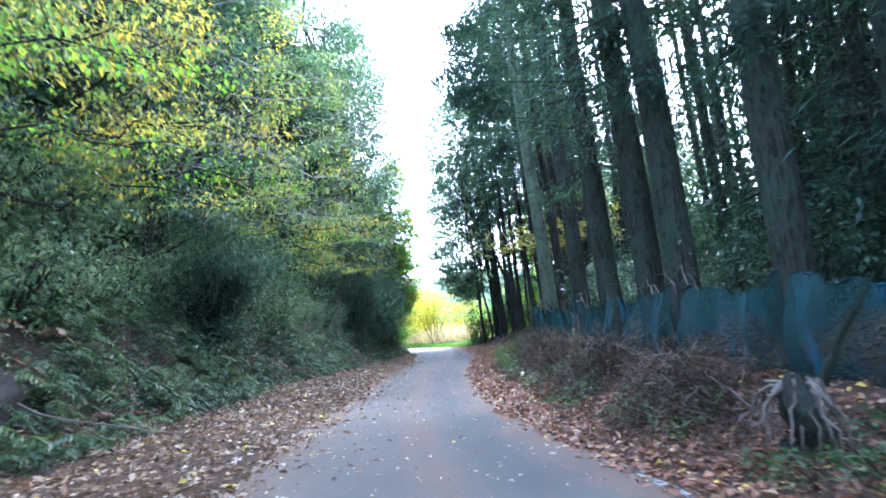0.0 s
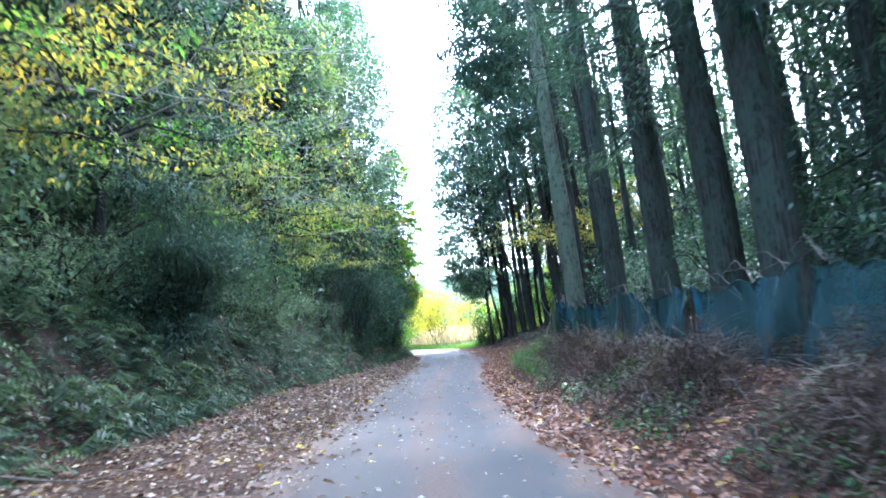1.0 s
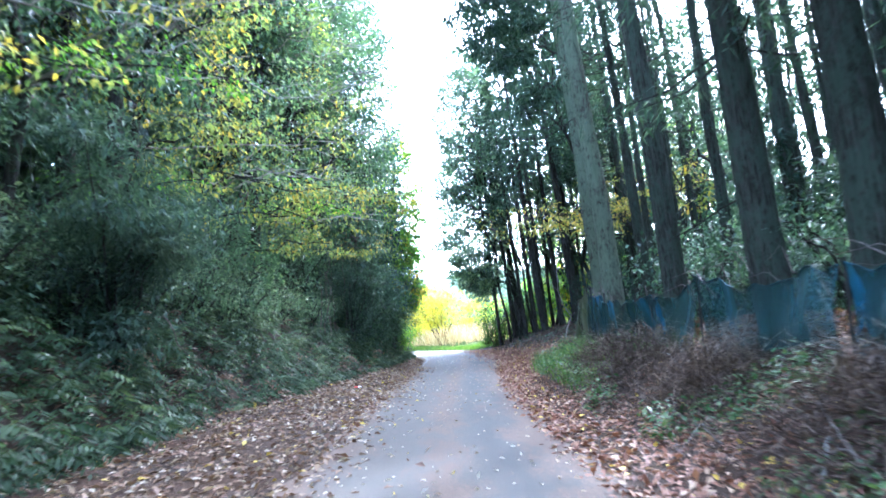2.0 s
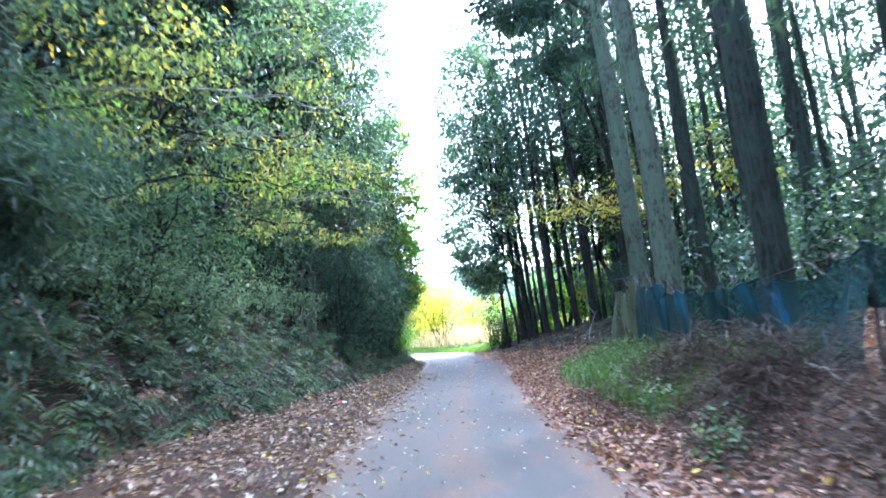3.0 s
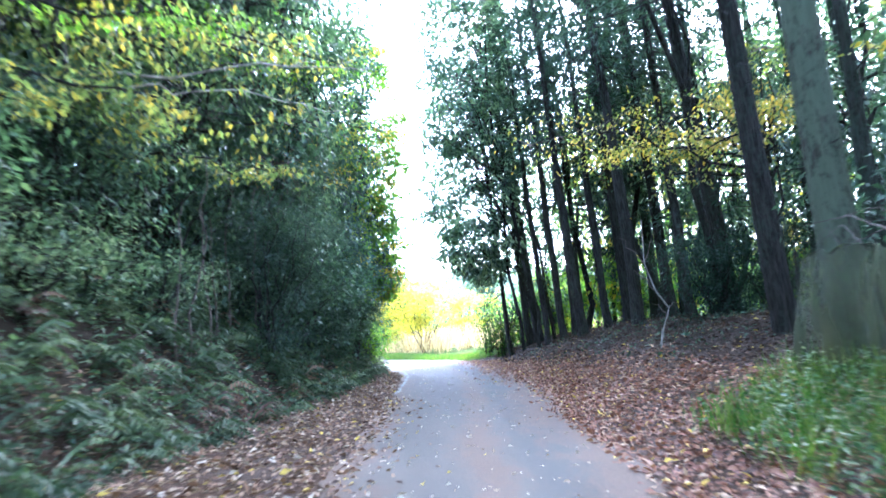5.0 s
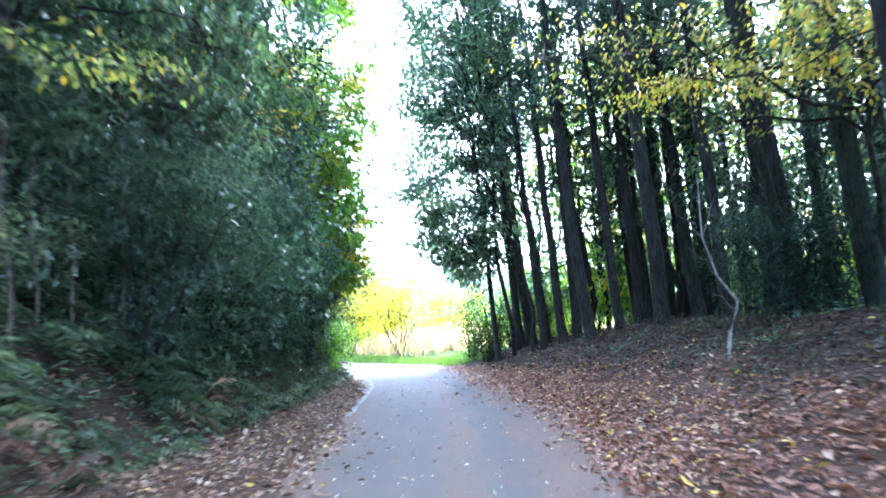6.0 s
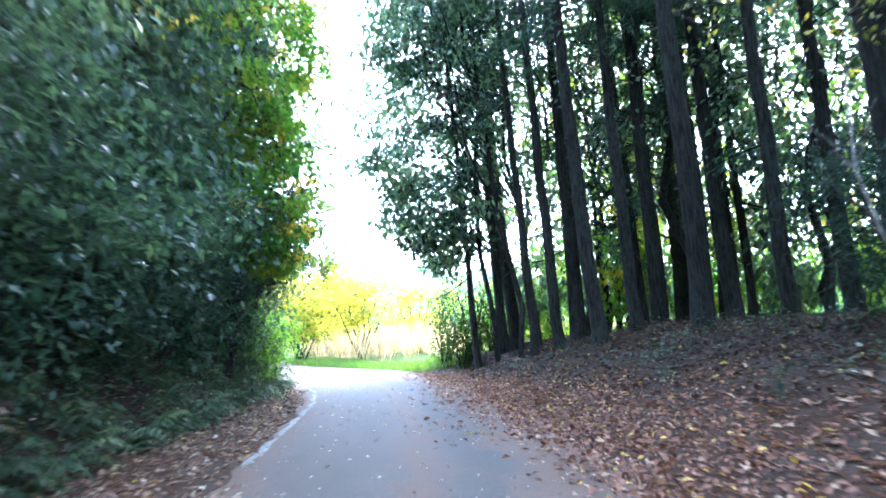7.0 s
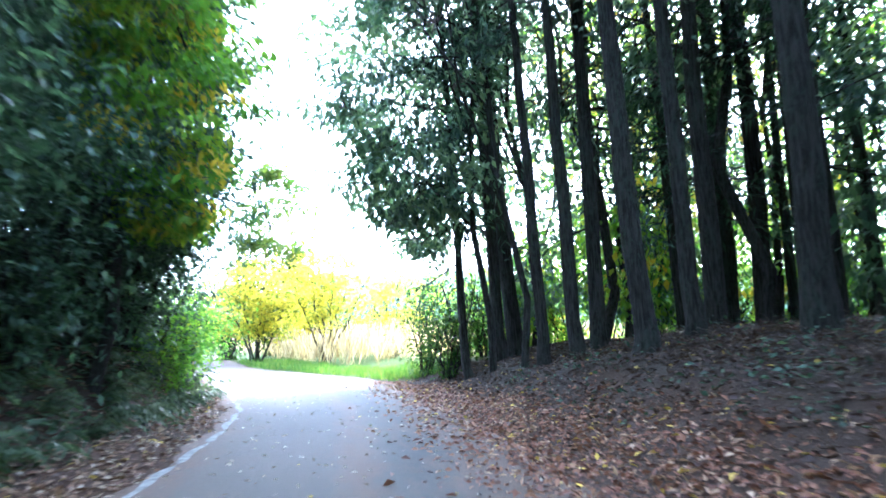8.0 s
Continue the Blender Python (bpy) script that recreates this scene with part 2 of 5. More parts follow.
class Geo:
    """Collects vertices, faces and a tone for each vertex, and links them as one mesh object."""

    def __init__(self):
        self.v, self.f, self.t, self.n = [], [], [], 0

    def put(self, verts, faces, tone=0.5):
        verts = np.asarray(verts, float).reshape(-1, 3)
        self.v.append(verts)
        self.t.append(np.broadcast_to(np.asarray(tone, float), (len(verts),)))
        for block in faces if isinstance(faces, tuple) else (faces,):
            self.f.append(np.asarray(block, int) + self.n)
        self.n += len(verts)

    def tube(self, pts, radii, seg=8, tone=0.5, rough=0.0):
        pts = np.asarray(pts, float)
        radii = np.broadcast_to(np.asarray(radii, float), (len(pts),))
        d = np.gradient(pts, axis=0)
        d /= np.linalg.norm(d, axis=1)[:, None] + 1e-9
        ref = np.where(np.abs(d[:, 2:3]) > 0.9, [[1.0, 0, 0]], [[0, 0, 1.0]])
        a = np.cross(d, ref)
        a /= np.linalg.norm(a, axis=1)[:, None] + 1e-9
        b = np.cross(d, a)
        ang = np.arange(seg) * 2 * np.pi / seg
        r = radii[:, None] * (1 + rough * rng.normal(size=(len(pts), seg)))
        ring = pts[:, None] + r[..., None] * (a[:, None] * np.cos(ang)[None, :, None] + b[:, None] * np.sin(ang)[None, :, None])
        i = np.arange(len(pts) - 1)[:, None] * seg
        j, k = np.arange(seg)[None], (np.arange(seg)[None] + 1) % seg
        quads = np.stack([i + j, i + k, i + seg + k, i + seg + j], -1).reshape(-1, 4)
        self.put(ring.reshape(-1, 3), quads, tone)

    def leaves(self, at, length, width, along, tone, fold=0.25, droop=0.0):
        """Folded two-faced leaves at the points, pointing along the given ways."""
        n = len(at)
        along = np.broadcast_to(along, (n, 3))
        along = along / (np.linalg.norm(along, axis=1)[:, None] + 1e-9)
        side = np.cross(along, rng.normal(size=(n, 3)) * 0.4 + [0, 0, 1.0])
        side /= np.linalg.norm(side, axis=1)[:, None] + 1e-9
        up = np.cross(side, along)
        length = np.broadcast_to(length, (n,))[:, None]
        width = np.broadcast_to(width, (n,))[:, None]
        sink = np.array([0, 0, 1.0]) * length * droop
        mid = at + along * length * 0.45 - sink * 0.4
        tip = at + along * length - sink
        v = np.stack([at, mid + side * width / 2 + up * width * fold, tip, mid - side * width / 2 + up * width * fold], 1)
        i = np.arange(n)[:, None] * 4
        tris = np.concatenate([i + [[0, 1, 2]], i + [[0, 2, 3]]])
        self.put(v.reshape(-1, 3), tris, np.repeat(tone, 4))

    def mesh(self, name, material, smooth=False):
        me = bpy.data.meshes.new(name)
        v = np.concatenate(self.v)
        counts = np.concatenate([np.full(len(f), f.shape[1]) for f in self.f])
        loops = np.concatenate([f.ravel() for f in self.f])
        me.vertices.add(len(v))
        me.vertices.foreach_set("co", v.astype(np.float32).ravel())
        me.loops.add(len(loops))
        me.loops.foreach_set("vertex_index", loops.astype(np.int32))
        me.polygons.add(len(counts))
        me.polygons.foreach_set("loop_start", np.concatenate([[0], np.cumsum(counts)[:-1]]).astype(np.int32))
        me.update(calc_edges=True)
        me.attributes.new("tone", "FLOAT", "POINT").data.foreach_set("value", np.concatenate(self.t).astype(np.float32))
        if smooth:
            me.polygons.foreach_set("use_smooth", np.ones(len(counts), bool))
        me.materials.append(material)
        return me

    def link(self, name, material, parent=None, label="", smooth=False):
        ob = new(name, self.mesh(name, material, smooth))
        ob.parent = parent
        if label:
            tagged(ob, label)
        return ob


def thing(name, place, label, category, group="", turn=0.0):
    e = new(name)
    e.empty_display_size = 0.2
    e.matrix_basis = place if isinstance(place, Matrix) else pose(*place, 0, 0, turn)
    return tagged(e, label, category, group)


def unit(n, flat=1.0):
    d = rng.normal(size=(n, 3)) * [1, 1, flat]
    return d / np.linalg.norm(d, axis=1)[:, None]


def bend(a, b, sag=0.0, steps=6, wobble=0.03):
    """A slightly crooked line from a to b that sags or arches in its middle."""
    a, b = np.asarray(a, float), np.asarray(b, float)
    s = np.linspace(0, 1, steps)[:, None]
    p = a + (b - a) * s + np.array([0, 0, sag]) * 4 * s * (1 - s)
    w = rng.normal(size=(steps, 3)) * wobble * np.linalg.norm(b - a)
    w[0] = w[-1] = 0
    return p + w


# ---- lie of the land ----
ROAD_Z = ([-30, 0, 10, 20, 34, 50, 140], [0.0, 0.0, -0.04, -0.10, -0.32, -0.36, -0.36])
EDGE_L = ([-30, 0, 10, 15, 20, 24, 28, 34, 42, 46, 50, 54, 59, 65, 80, 110, 140], [-1.85, -1.85, -1.76, -1.65, -1.55, -1.4, -1.3, -1.06, -0.8, -0.9, -1.6, -2.65, -3.9, -5.4, -10.0, -22.0, -36.0])
EDGE_R = ([-30, 0, 5, 9, 12, 16, 22, 30, 33, 38, 47, 53.5, 55.8, 57.8, 59.6, 62.5, 67, 80, 110, 140], [1.9, 1.9, 1.8, 1.15, 0.95, 0.95, 1.15, 1.8, 2.3, 2.9, 2.8, 2.6, 1.5, 0.2, -0.65, -2.6, -3.6, -7.0, -18.5, -32.0])
TOE_L = ([-30, 0, 12, 20, 26, 36, 48, 51, 54, 60, 70, 110], [-4.6, -4.6, -4.6, -4.3, -3.8, -2.7, -2.0, -2.2, -3.4, -5.0, -8.5, -24.0])


def along_y(table, y):
    return (np.interp(y - 1.2, *table) + np.interp(y, *table) + np.interp(y + 1.2, *table)) / 3


def smooth01(x):
    x = np.clip(x, 0, 1)
    return x * x * (3 - 2 * x)


def ripple(x, y, s):
    return np.sin(x * 1.7 * s + 1.3 * np.sin(y * 1.1 * s)) * np.sin(y * 1.3 * s + 2.1 * np.sin(x * 0.9 * s))


def height(x, y):
    """Ground height: the lane lies in a shallow cut between a steep bank and a low terrace."""
    x, y = np.asarray(x, float), np.asarray(y, float)
    base = along_y(ROAD_Z, y)
    open_field = smooth01((y - 53) / 6)
    dl = along_y(TOE_L, y) - x
    steep = 1.35 * np.clip(dl, 0, 1.25) + 0.62 * np.clip(dl - 1.25, 0, 14)
    verge_l = 0.10 * smooth01((along_y(EDGE_L, y) - x) / 1.6)
    dr = x - along_y(EDGE_R, y)
    bank = 0.16 * smooth01((dr - 0.2) / 1.0) + 0.52 * smooth01((dr - 0.9) / 1.7) + 0.48 * smooth01((dr - 2.4) / 2.4) + 0.02 * np.clip(dr - 5, 0, 40)
    bank = bank + 0.30 * smooth01((dr - 1.5) / 1.3) * smooth01((y - 32) / 3) * (1 - smooth01((y - 45.5) / 4))
    low = 0.35 * smooth01((dr - 1.2) / 4)
    right = bank * (1 - open_field) + low * open_field
    z = base + steep * (1 - 0.75 * smooth01((y - 51) / 9)) + verge_l + right
    off = np.clip(np.maximum(along_y(EDGE_L, y) - x, dr), 0, 2) / 2
    return z + off * (0.05 * ripple(x, y, 1.0) + 0.025 * ripple(x, y, 3.1))


def sheet(name, xs, ys, zs, material, attrs=()):
    ny, nx = xs.shape
    v = np.stack([xs, ys, zs], -1).reshape(-1, 3)
    i = (np.arange(ny - 1)[:, None] * nx + np.arange(nx - 1)[None]).ravel()
    g = Geo()
    g.put(v, np.stack([i, i + 1, i + nx + 1, i + nx], -1))
    me = g.mesh(name, material, True)
    for key, val in attrs:
        me.attributes.new(key, "FLOAT", "POINT").data.foreach_set("value", val.astype(np.float32).ravel())
    return new(name, me)


gy = np.concatenate([np.linspace(-900, -33, 12), np.linspace(-30, 62, 185), np.linspace(62.6, 120, 60), np.linspace(124, 900, 20)])
gx = np.concatenate([np.linspace(-900, -40, 16), np.linspace(-36, -9, 30), np.linspace(-8.8, 9, 95), np.linspace(9.4, 40, 50), np.linspace(48, 900, 16)])
X, Y = np.meshgrid(gx, gy)
Z = height(np.clip(X, -40, 60), np.clip(Y, -30, 140))
inside = smooth01((X - along_y(EDGE_L, Y)) / 0.15) * smooth01((along_y(EDGE_R, Y) - X) / 0.15)
Z = Z - 0.05 * inside
meadow = smooth01((Y - 54.5 + 0.25 * np.abs(X)) / 4) * smooth01((X - along_y(EDGE_R, Y)) / 0.3 + 0.2) * smooth01((Y - 52) / 3)
meadow = np.maximum(meadow, smooth01((Y - 66) / 8))
# soil turns darker past the apron and up the left bank
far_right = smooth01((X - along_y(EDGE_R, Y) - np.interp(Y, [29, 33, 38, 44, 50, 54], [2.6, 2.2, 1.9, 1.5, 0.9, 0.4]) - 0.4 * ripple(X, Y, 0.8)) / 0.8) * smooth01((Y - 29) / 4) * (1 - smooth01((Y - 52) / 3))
dark_soil = 1.0 * far_right + smooth01((along_y(TOE_L, Y) - X + 0.1) / 0.5) * (1 - smooth01((Y - 52) / 4))
ground = sheet("ground", X, Y, Z, SOIL, [("meadow", meadow), ("dark_soil", dark_soil)])
tagged(ground, "brown forest floor with banks and a sunlit meadow beyond", "ground", kind="structure")

ry = np.concatenate([np.linspace(-160, -31, 30), np.linspace(-30, 70, 300), np.linspace(71, 138, 60)])
ru = np.linspace(0, 1, 24)
RY, RU = np.meshgrid(ry, ru, indexing="ij")
lx = along_y(EDGE_L, RY) + 0.06 * np.sin(RY * 2.3) + 0.04 * np.sin(RY * 7.1 + 1) - 0.05
rx_ = along_y(EDGE_R, RY) + 0.06 * np.sin(RY * 1.9 + 2) + 0.05 * np.sin(RY * 6.3) + 0.05
RX = lx + (rx_ - lx) * RU
RZ = along_y(ROAD_Z, RY) + 0.035 * (1 - (2 * RU - 1) ** 2) + 0.012
wide = rx_ - lx
d_l, d_r = RU * wide, (1 - RU) * wide
drift = np.maximum.reduce([np.exp(-d_l / 0.35) * 0.9, np.exp(-d_r / 0.45) * 1.0, 0.5 * np.exp(-((RU - 0.52) * wide / 0.28) ** 2),
                           0.9 * smooth01((RY - 24) / 10) * np.exp(-(d_r / 1.1) ** 2)])
dust = np.clip(0.85 * smooth01((0.72 - RU) / 0.16) + drift * 0.6, 0, 1)
road = sheet("road", RX, RY, RZ, ASPHALT, [("drift", drift), ("dust", dust)])
tagged(road, "narrow grey asphalt lane scattered with fallen leaves", "road", kind="structure")


# ---- trees ----
def cedar(name, place, dia, tall, bare, spread, label, bark=None, sprays=4200, low=0.0, thick=1.0, fine=1.0, low_from=1.6, taper=0.8):
    """A straight plantation conifer: flared trunk, dead snags, drooping whorls of needle sprays."""
    e = thing(name, place, label, "tree", "cedars of the plantation")
    zs = np.concatenate([[-0.5, 0, 0.25, 0.8], np.linspace(2, tall, 12)])
    r = dia / 2 * np.clip(1 - zs / tall, 0.05, 1) ** 0.75
    r[:3] *= [1.5, 1.28, 1.12]
    px = np.cumsum(rng.normal(size=len(zs)) * 0.03)
    py = np.cumsum(rng.normal(size=len(zs)) * 0.03)
    pts = np.stack([px - px[1], py - py[1], zs], 1)
    g = Geo()
    g.tube(pts, r, 14, rough=0.035)
    g.link("trunk", bark or BARK_CEDAR, e, smooth=True)
    axis = lambda z: np.array([np.interp(z, zs, pts[:, 0]), np.interp(z, zs, pts[:, 1]), z])
    g = Geo()
    for _ in range(int(13 * thick)):
        z = rng.uniform(2.2, bare + 2)
        a = rng.uniform(0, 6.283)
        ln = rng.uniform(0.4, 1.7)
        o = axis(z)
        g.tube(bend(o, o + [ln * math.cos(a), ln * math.sin(a), rng.uniform(-0.5, 0.25) * ln], 0.05, 4), np.linspace(0.02, 0.006, 4), 3)
    limbs = []
    # low branches are thinner
    n_limb = int(70 * thick)
    for i in range(n_limb):
        u = (i + rng.uniform()) / n_limb
        z = bare + (tall - bare) * u ** 1.1
        if low and rng.uniform() < low:
            z = rng.uniform(low_from, bare)
        a = rng.uniform(0, 6.283)
        ln = spread * (1 - taper * max(0, (z - bare) / (tall - bare))) * rng.uniform(0.55, 1.1)
        o = axis(z)
        end = o + [ln * math.cos(a), ln * math.sin(a), -0.12 * ln + rng.uniform(-0.3, 0.3)]
        p = bend(o, end, -0.1 * ln, 5)
        g.tube(p[::2], (0.035, 0.02, 0.008), 3)
        limbs.append(p)
    tagged(g.link("brushwood", BARK_DARK, e), kind="stuff")
    g = Geo()
    per = max(1, sprays // len(limbs))
    for p in limbs:
        s = rng.uniform(0.25, 1.05, per) ** 0.8
        k = np.clip(s * 4, 0, 3.99)
        i = k.astype(int)
        at = p[i] + (p[np.minimum(i + 1, 4)] - p[i]) * (k - i)[:, None]
        ln = np.linalg.norm(p[-1] - p[0])
        way = p[-1] - p[0]
        at = at + rng.normal(size=(per, 3)) * [0.14 * ln, 0.14 * ln, 0.09 * ln] + [0, 0, -0.05]
        along = way / ln + rng.normal(size=(per, 3)) * 0.75 + [0, 0, -0.35]
        tone = np.clip(rng.normal(0.42 + 0.25 * rng.normal() * 0.6, 0.2, per), 0, 1)
        g.leaves(at, rng.uniform(0.22, 0.46, per) * fine, rng.uniform(0.04, 0.075, per) * fine, along, tone, 0.2, 0.15)
    g.link("crown", CEDAR_LEAF, e)
    return e


def crown_tree(name, place, tall, dia, centre, radii, label, leaf, n_leaf=12000, size=0.14, tones=(0.45, 0.22), clumps=150, bark=None, group="trees on the bank", limbs=(), share=0.25, bare=0):
    """A tree whose clumps of leaves fill an uneven, gappy crown about the centre; limbs: boughs of their own, (start, end, leaves)."""
    e = thing(name, place, label, "tree", group)
    centre, radii = np.array(centre, float), np.array(radii, float)
    top = np.array([centre[0] * 0.8, centre[1] * 0.8, tall])
    spine = bend((0, 0, -0.5), top, 0, 9, 0.015)
    g = Geo()
    g.tube(spine, dia / 2 * np.linspace(1.2, 0.15, 9), 9, rough=0.05)
    g.link("trunk", bark or BARK_DARK, e, smooth=True)
    turn, lift = rng.uniform(0, 6.283, clumps), rng.uniform(-1, 1, clumps)
    girth = (1 - np.abs(lift) ** 2.6) ** 0.5
    d = np.stack([np.cos(turn) * girth, np.sin(turn) * girth, lift], 1)
    bumpy = 0.84 + 0.26 * np.sin(3.1 * d[:, 0] + 5 * d[:, 2] + dia * 40) * np.cos(4.3 * d[:, 1] + 2.7 * d[:, 2])
    reach = rng.uniform(0.3, 1, clumps) ** 0.5 * bumpy
    spots = centre + d * radii * np.stack([reach, reach, 0.9 + 0.1 * bumpy], 1)
    boughs = []
    for i in range(8):
        k = rng.integers(2, 7)
        p = bend(spine[k], spots[i], 0.3, 7, 0.04)
        g = Geo()
        g.tube(p, dia * 0.2 * np.linspace(1, 0.15, 7) + 0.005, 6)
        g.link("limb", bark or BARK_DARK, e, smooth=True)
        boughs.append(p)
    nodes = np.concatenate(boughs + [spine[3:]])
    tw = Geo()
    foliage = Geo()
    per = max(6, n_leaf // clumps)
    rad = float(radii.min()) * share

    def clump(q, way, n, mean):
        at = q + unit(n) * rad * rng.uniform(0.1, 1.0, (n, 1)) ** 0.5 * [1.3, 1.3, 0.6]
        along = unit(n, 0.5) + way * 0.7 + [0, 0, -0.4]
        ls = rng.uniform(0.55, 1.25, n) * size
        foliage.leaves(at, ls, ls * 0.55, along, np.clip(rng.normal(mean, tones[1] * 0.5, n), 0, 1), 0.22, 0.12)

    for q, way in zip(spots, d):
        b = nodes[np.argmin(((nodes - q) ** 2).sum(1))]
        tw.tube(bend(b, q, 0.08, 3, 0.05), np.linspace(0.016, 0.004, 3), 3)
        clump(q, way, per, tones[0] + rng.normal() * 0.26)
    for a, b, n in limbs:
        p = bend(a, b, 0.25, 9, 0.03)
        g = Geo()
        g.tube(p, np.linspace(0.04, 0.006, 9), 6)
        g.link("limb", bark or BARK_DARK, e, smooth=True)
        for _ in range(n // 12):
            k = rng.integers(2, 9)
            q = p[k] + rng.normal(size=3) * [0.45, 0.45, 0.28]
            tw.tube(bend(p[k], q, 0.03, 3), np.linspace(0.008, 0.003, 3), 3)
            at = q + rng.normal(size=(12, 3)) * [0.22, 0.22, 0.12]
            ls = rng.uniform(0.7, 1.3, 12) * size
            foliage.leaves(at, ls, ls * 0.5, unit(12, 0.4) * 0.8 + [0, 0, -0.7], np.clip(rng.normal(tones[0] + 0.12, 0.25, 12), 0, 1), 0.2, 0.1)
    for k in range(bare):      # grey leafless boughs on the lane's side
        o = spine[rng.integers(2, 6)]
        a, ln = rng.uniform(-0.9, 0.6), rng.uniform(3.2, 4.9)
        p = bend(o, o + [ln * math.cos(a), ln * math.sin(a), rng.uniform(-0.3, 0.9)], 0.2, 9, 0.03)
        g = Geo()
        g.tube(p, np.linspace(0.03, 0.007, 9), 5)
        side = Geo()
        for j in range(2, 9):
            for _ in range(2):
                q = p[j] + [rng.uniform(0.1, 0.7), rng.uniform(-0.6, 0.6), rng.uniform(-0.35, 0.45)]
                side.tube(bend(p[j], q, 0.03, 4, 0.05), np.linspace(0.008, 0.002, 4), 3)
        limb = g.link("bough", TWIG_PALE, e, "leafless grey bough")
        tagged(side.link("brushwood", TWIG_PALE, limb), kind="stuff")
    tagged(tw.link("brushwood", TWIG, e), kind="stuff")
    foliage.link("crown", leaf, e)
    return e


def shrub(name, place, tall, spread, label, leaf, n_leaf=6000, size=0.09, tones=(0.45, 0.22), feathery=False, group="shrubs on the bank"):
    """A many-stemmed bush; its stems arch outwards and carry layered sprays."""
    e = thing(name, place, label, "bush", group)
    g, tips = Geo(), []
    for i in range(12):
        a = i * 2.4 + rng.uniform(-0.4, 0.4)
        ln = rng.uniform(0.4, 1.0)
        end = np.array([spread * ln * math.cos(a), spread * ln * math.sin(a), tall * rng.uniform(0.55, 1.0) * (1.15 - 0.45 * ln)])
        p = bend((0.1 * math.cos(a), 0.1 * math.sin(a), -0.25), end, 0.12 * tall, 8, 0.03)
        g.tube(p, np.linspace(0.035, 0.006, 8), 3)
        for k in range(7):
            b = p[rng.integers(1, 8)]
            q = b + unit(1, 0.4)[0] * rng.uniform(0.3, 0.9) * spread * 0.55
            if k < 4:
                g.tube(np.array([b, q]), (0.009, 0.003), 3)
            tips.append((b, q))
    tagged(g.link("brushwood", BARK_DARK, e), kind="stuff")
    g = Geo()
    per = max(4, n_leaf // len(tips))
    for b, q in tips:
        s = rng.uniform(0.1, 1.1, (per, 1))
        flat = [0.2, 0.2, 0.07] if feathery else [0.24, 0.24, 0.17]
        at = b + (q - b) * s + rng.normal(size=(per, 3)) * spread * np.array(flat)
        along = (q - b) / (np.linalg.norm(q - b) + 1e-6) * 0.8 + rng.normal(size=(per, 3)) * (0.5 if feathery else 0.8) + [0, 0, -0.25]
        tone = np.clip(rng.normal(tones[0] + rng.normal() * 0.2, tones[1] * 0.6, per), 0, 1)
        ls = rng.uniform(0.6, 1.3, per) * size
        g.leaves(at, ls, ls * (0.22 if feathery else 0.5), along, tone, 0.2, 0.12)
    g.link("foliage", leaf, e)
    return e


def at_ground(x, y, dz=0.0):
    return float(x), float(y), float(height(x, y)) + dz


def stand(x, y, lean=-3.5, turn=0.0, size=1.0, back=0.0):
    """Where a trunk stands on the ground; plantation trees lean a little over the lane."""
    return pose(*at_ground(x, y), back, lean, 0) @ pose(0, 0, 0, 0, 0, turn) @ Matrix.Scale(size, 4)


def bough(e, start, end, n, size, leaf, wide=0.4, lean=(0.45, 0.22), label="", needles=False, thick=0.03, sag=0.25, flat=0.28):
    """A leafy bough of a standing tree, from a point at its trunk to a tip, with flat layered sprays."""
    back = e.matrix_basis.inverted()
    a, b = (np.array(back @ Vector(q)) for q in (start, end))
    p = bend(a, b, sag, 11, 0.022)
    g = Geo()
    g.tube(p, np.linspace(thick, 0.005, 11), 6)
    twigs = Geo()
    leaves = Geo()
    for _ in range(max(4, n // 14)):
        k = int(rng.integers(3, 11))
        q = p[k] + rng.normal(size=3) * wide * [1, 1, flat]
        twigs.tube(bend(p[k], q, 0.03, 4, 0.05), np.linspace(0.007, 0.002, 4), 3)
        at = p[k] + (q - p[k]) * rng.uniform(0.2, 1.15, (14, 1)) + rng.normal(size=(14, 3)) * [0.12, 0.12, 0.05]
        ls = rng.uniform(0.65, 1.3, 14) * size
        way = (q - p[k]) / (np.linalg.norm(q - p[k]) + 1e-6)
        leaves.leaves(at, ls, ls * (0.2 if needles else 0.52), way * 0.7 + unit(14, 0.4) * 0.7 + [0, 0, -0.55], np.clip(rng.normal(lean[0], lean[1], 14), 0, 1), 0.2, 0.1)
    limb = g.link("limb", BARK_DARK, e, smooth=True)
    tagged(twigs.link("brushwood", BARK_DARK, limb), kind="stuff")
    leaves.link("foliage", leaf, limb, label)


# the row behind the net and the two pale trunks at its far end
ROW = [(5.0, 9.4, 0.62), (4.62, 12.2, 0.60), (4.56, 13.8, 0.58), (4.14, 15.6, 0.52), (4.35, 20.0, 0.50), (6.3, 24.4, 0.26), (5.54, 24.9, 0.34)]
first = cedar("cedar", stand(ROW[0][0], ROW[0][1]), 0.55, 21, 10.5, 2.6, "tall cedar with brown fibrous bark and a high crown", sprays=2700)
shaggy = cedar("cedar", stand(7.4, 7.6), 0.5, 19, 9.0, 2.4, "dark cedar with low green branches behind the net", sprays=7000, low=0.5, fine=0.75)
for x, y, s in ((7.8, 10.6, 1.0), (7.0, 13.4, 0.9), (9.6, 14.0, 1.0), (7.6, 4.4, 1.0), (10.4, 9.2, 1.05), (9.4, 6.8, 0.9), (12.4, 11.8, 1.1), (12.8, 15.5, 1.0)):
    copy_thing(shaggy, stand(x, y, -3.5, 90 * x, s))
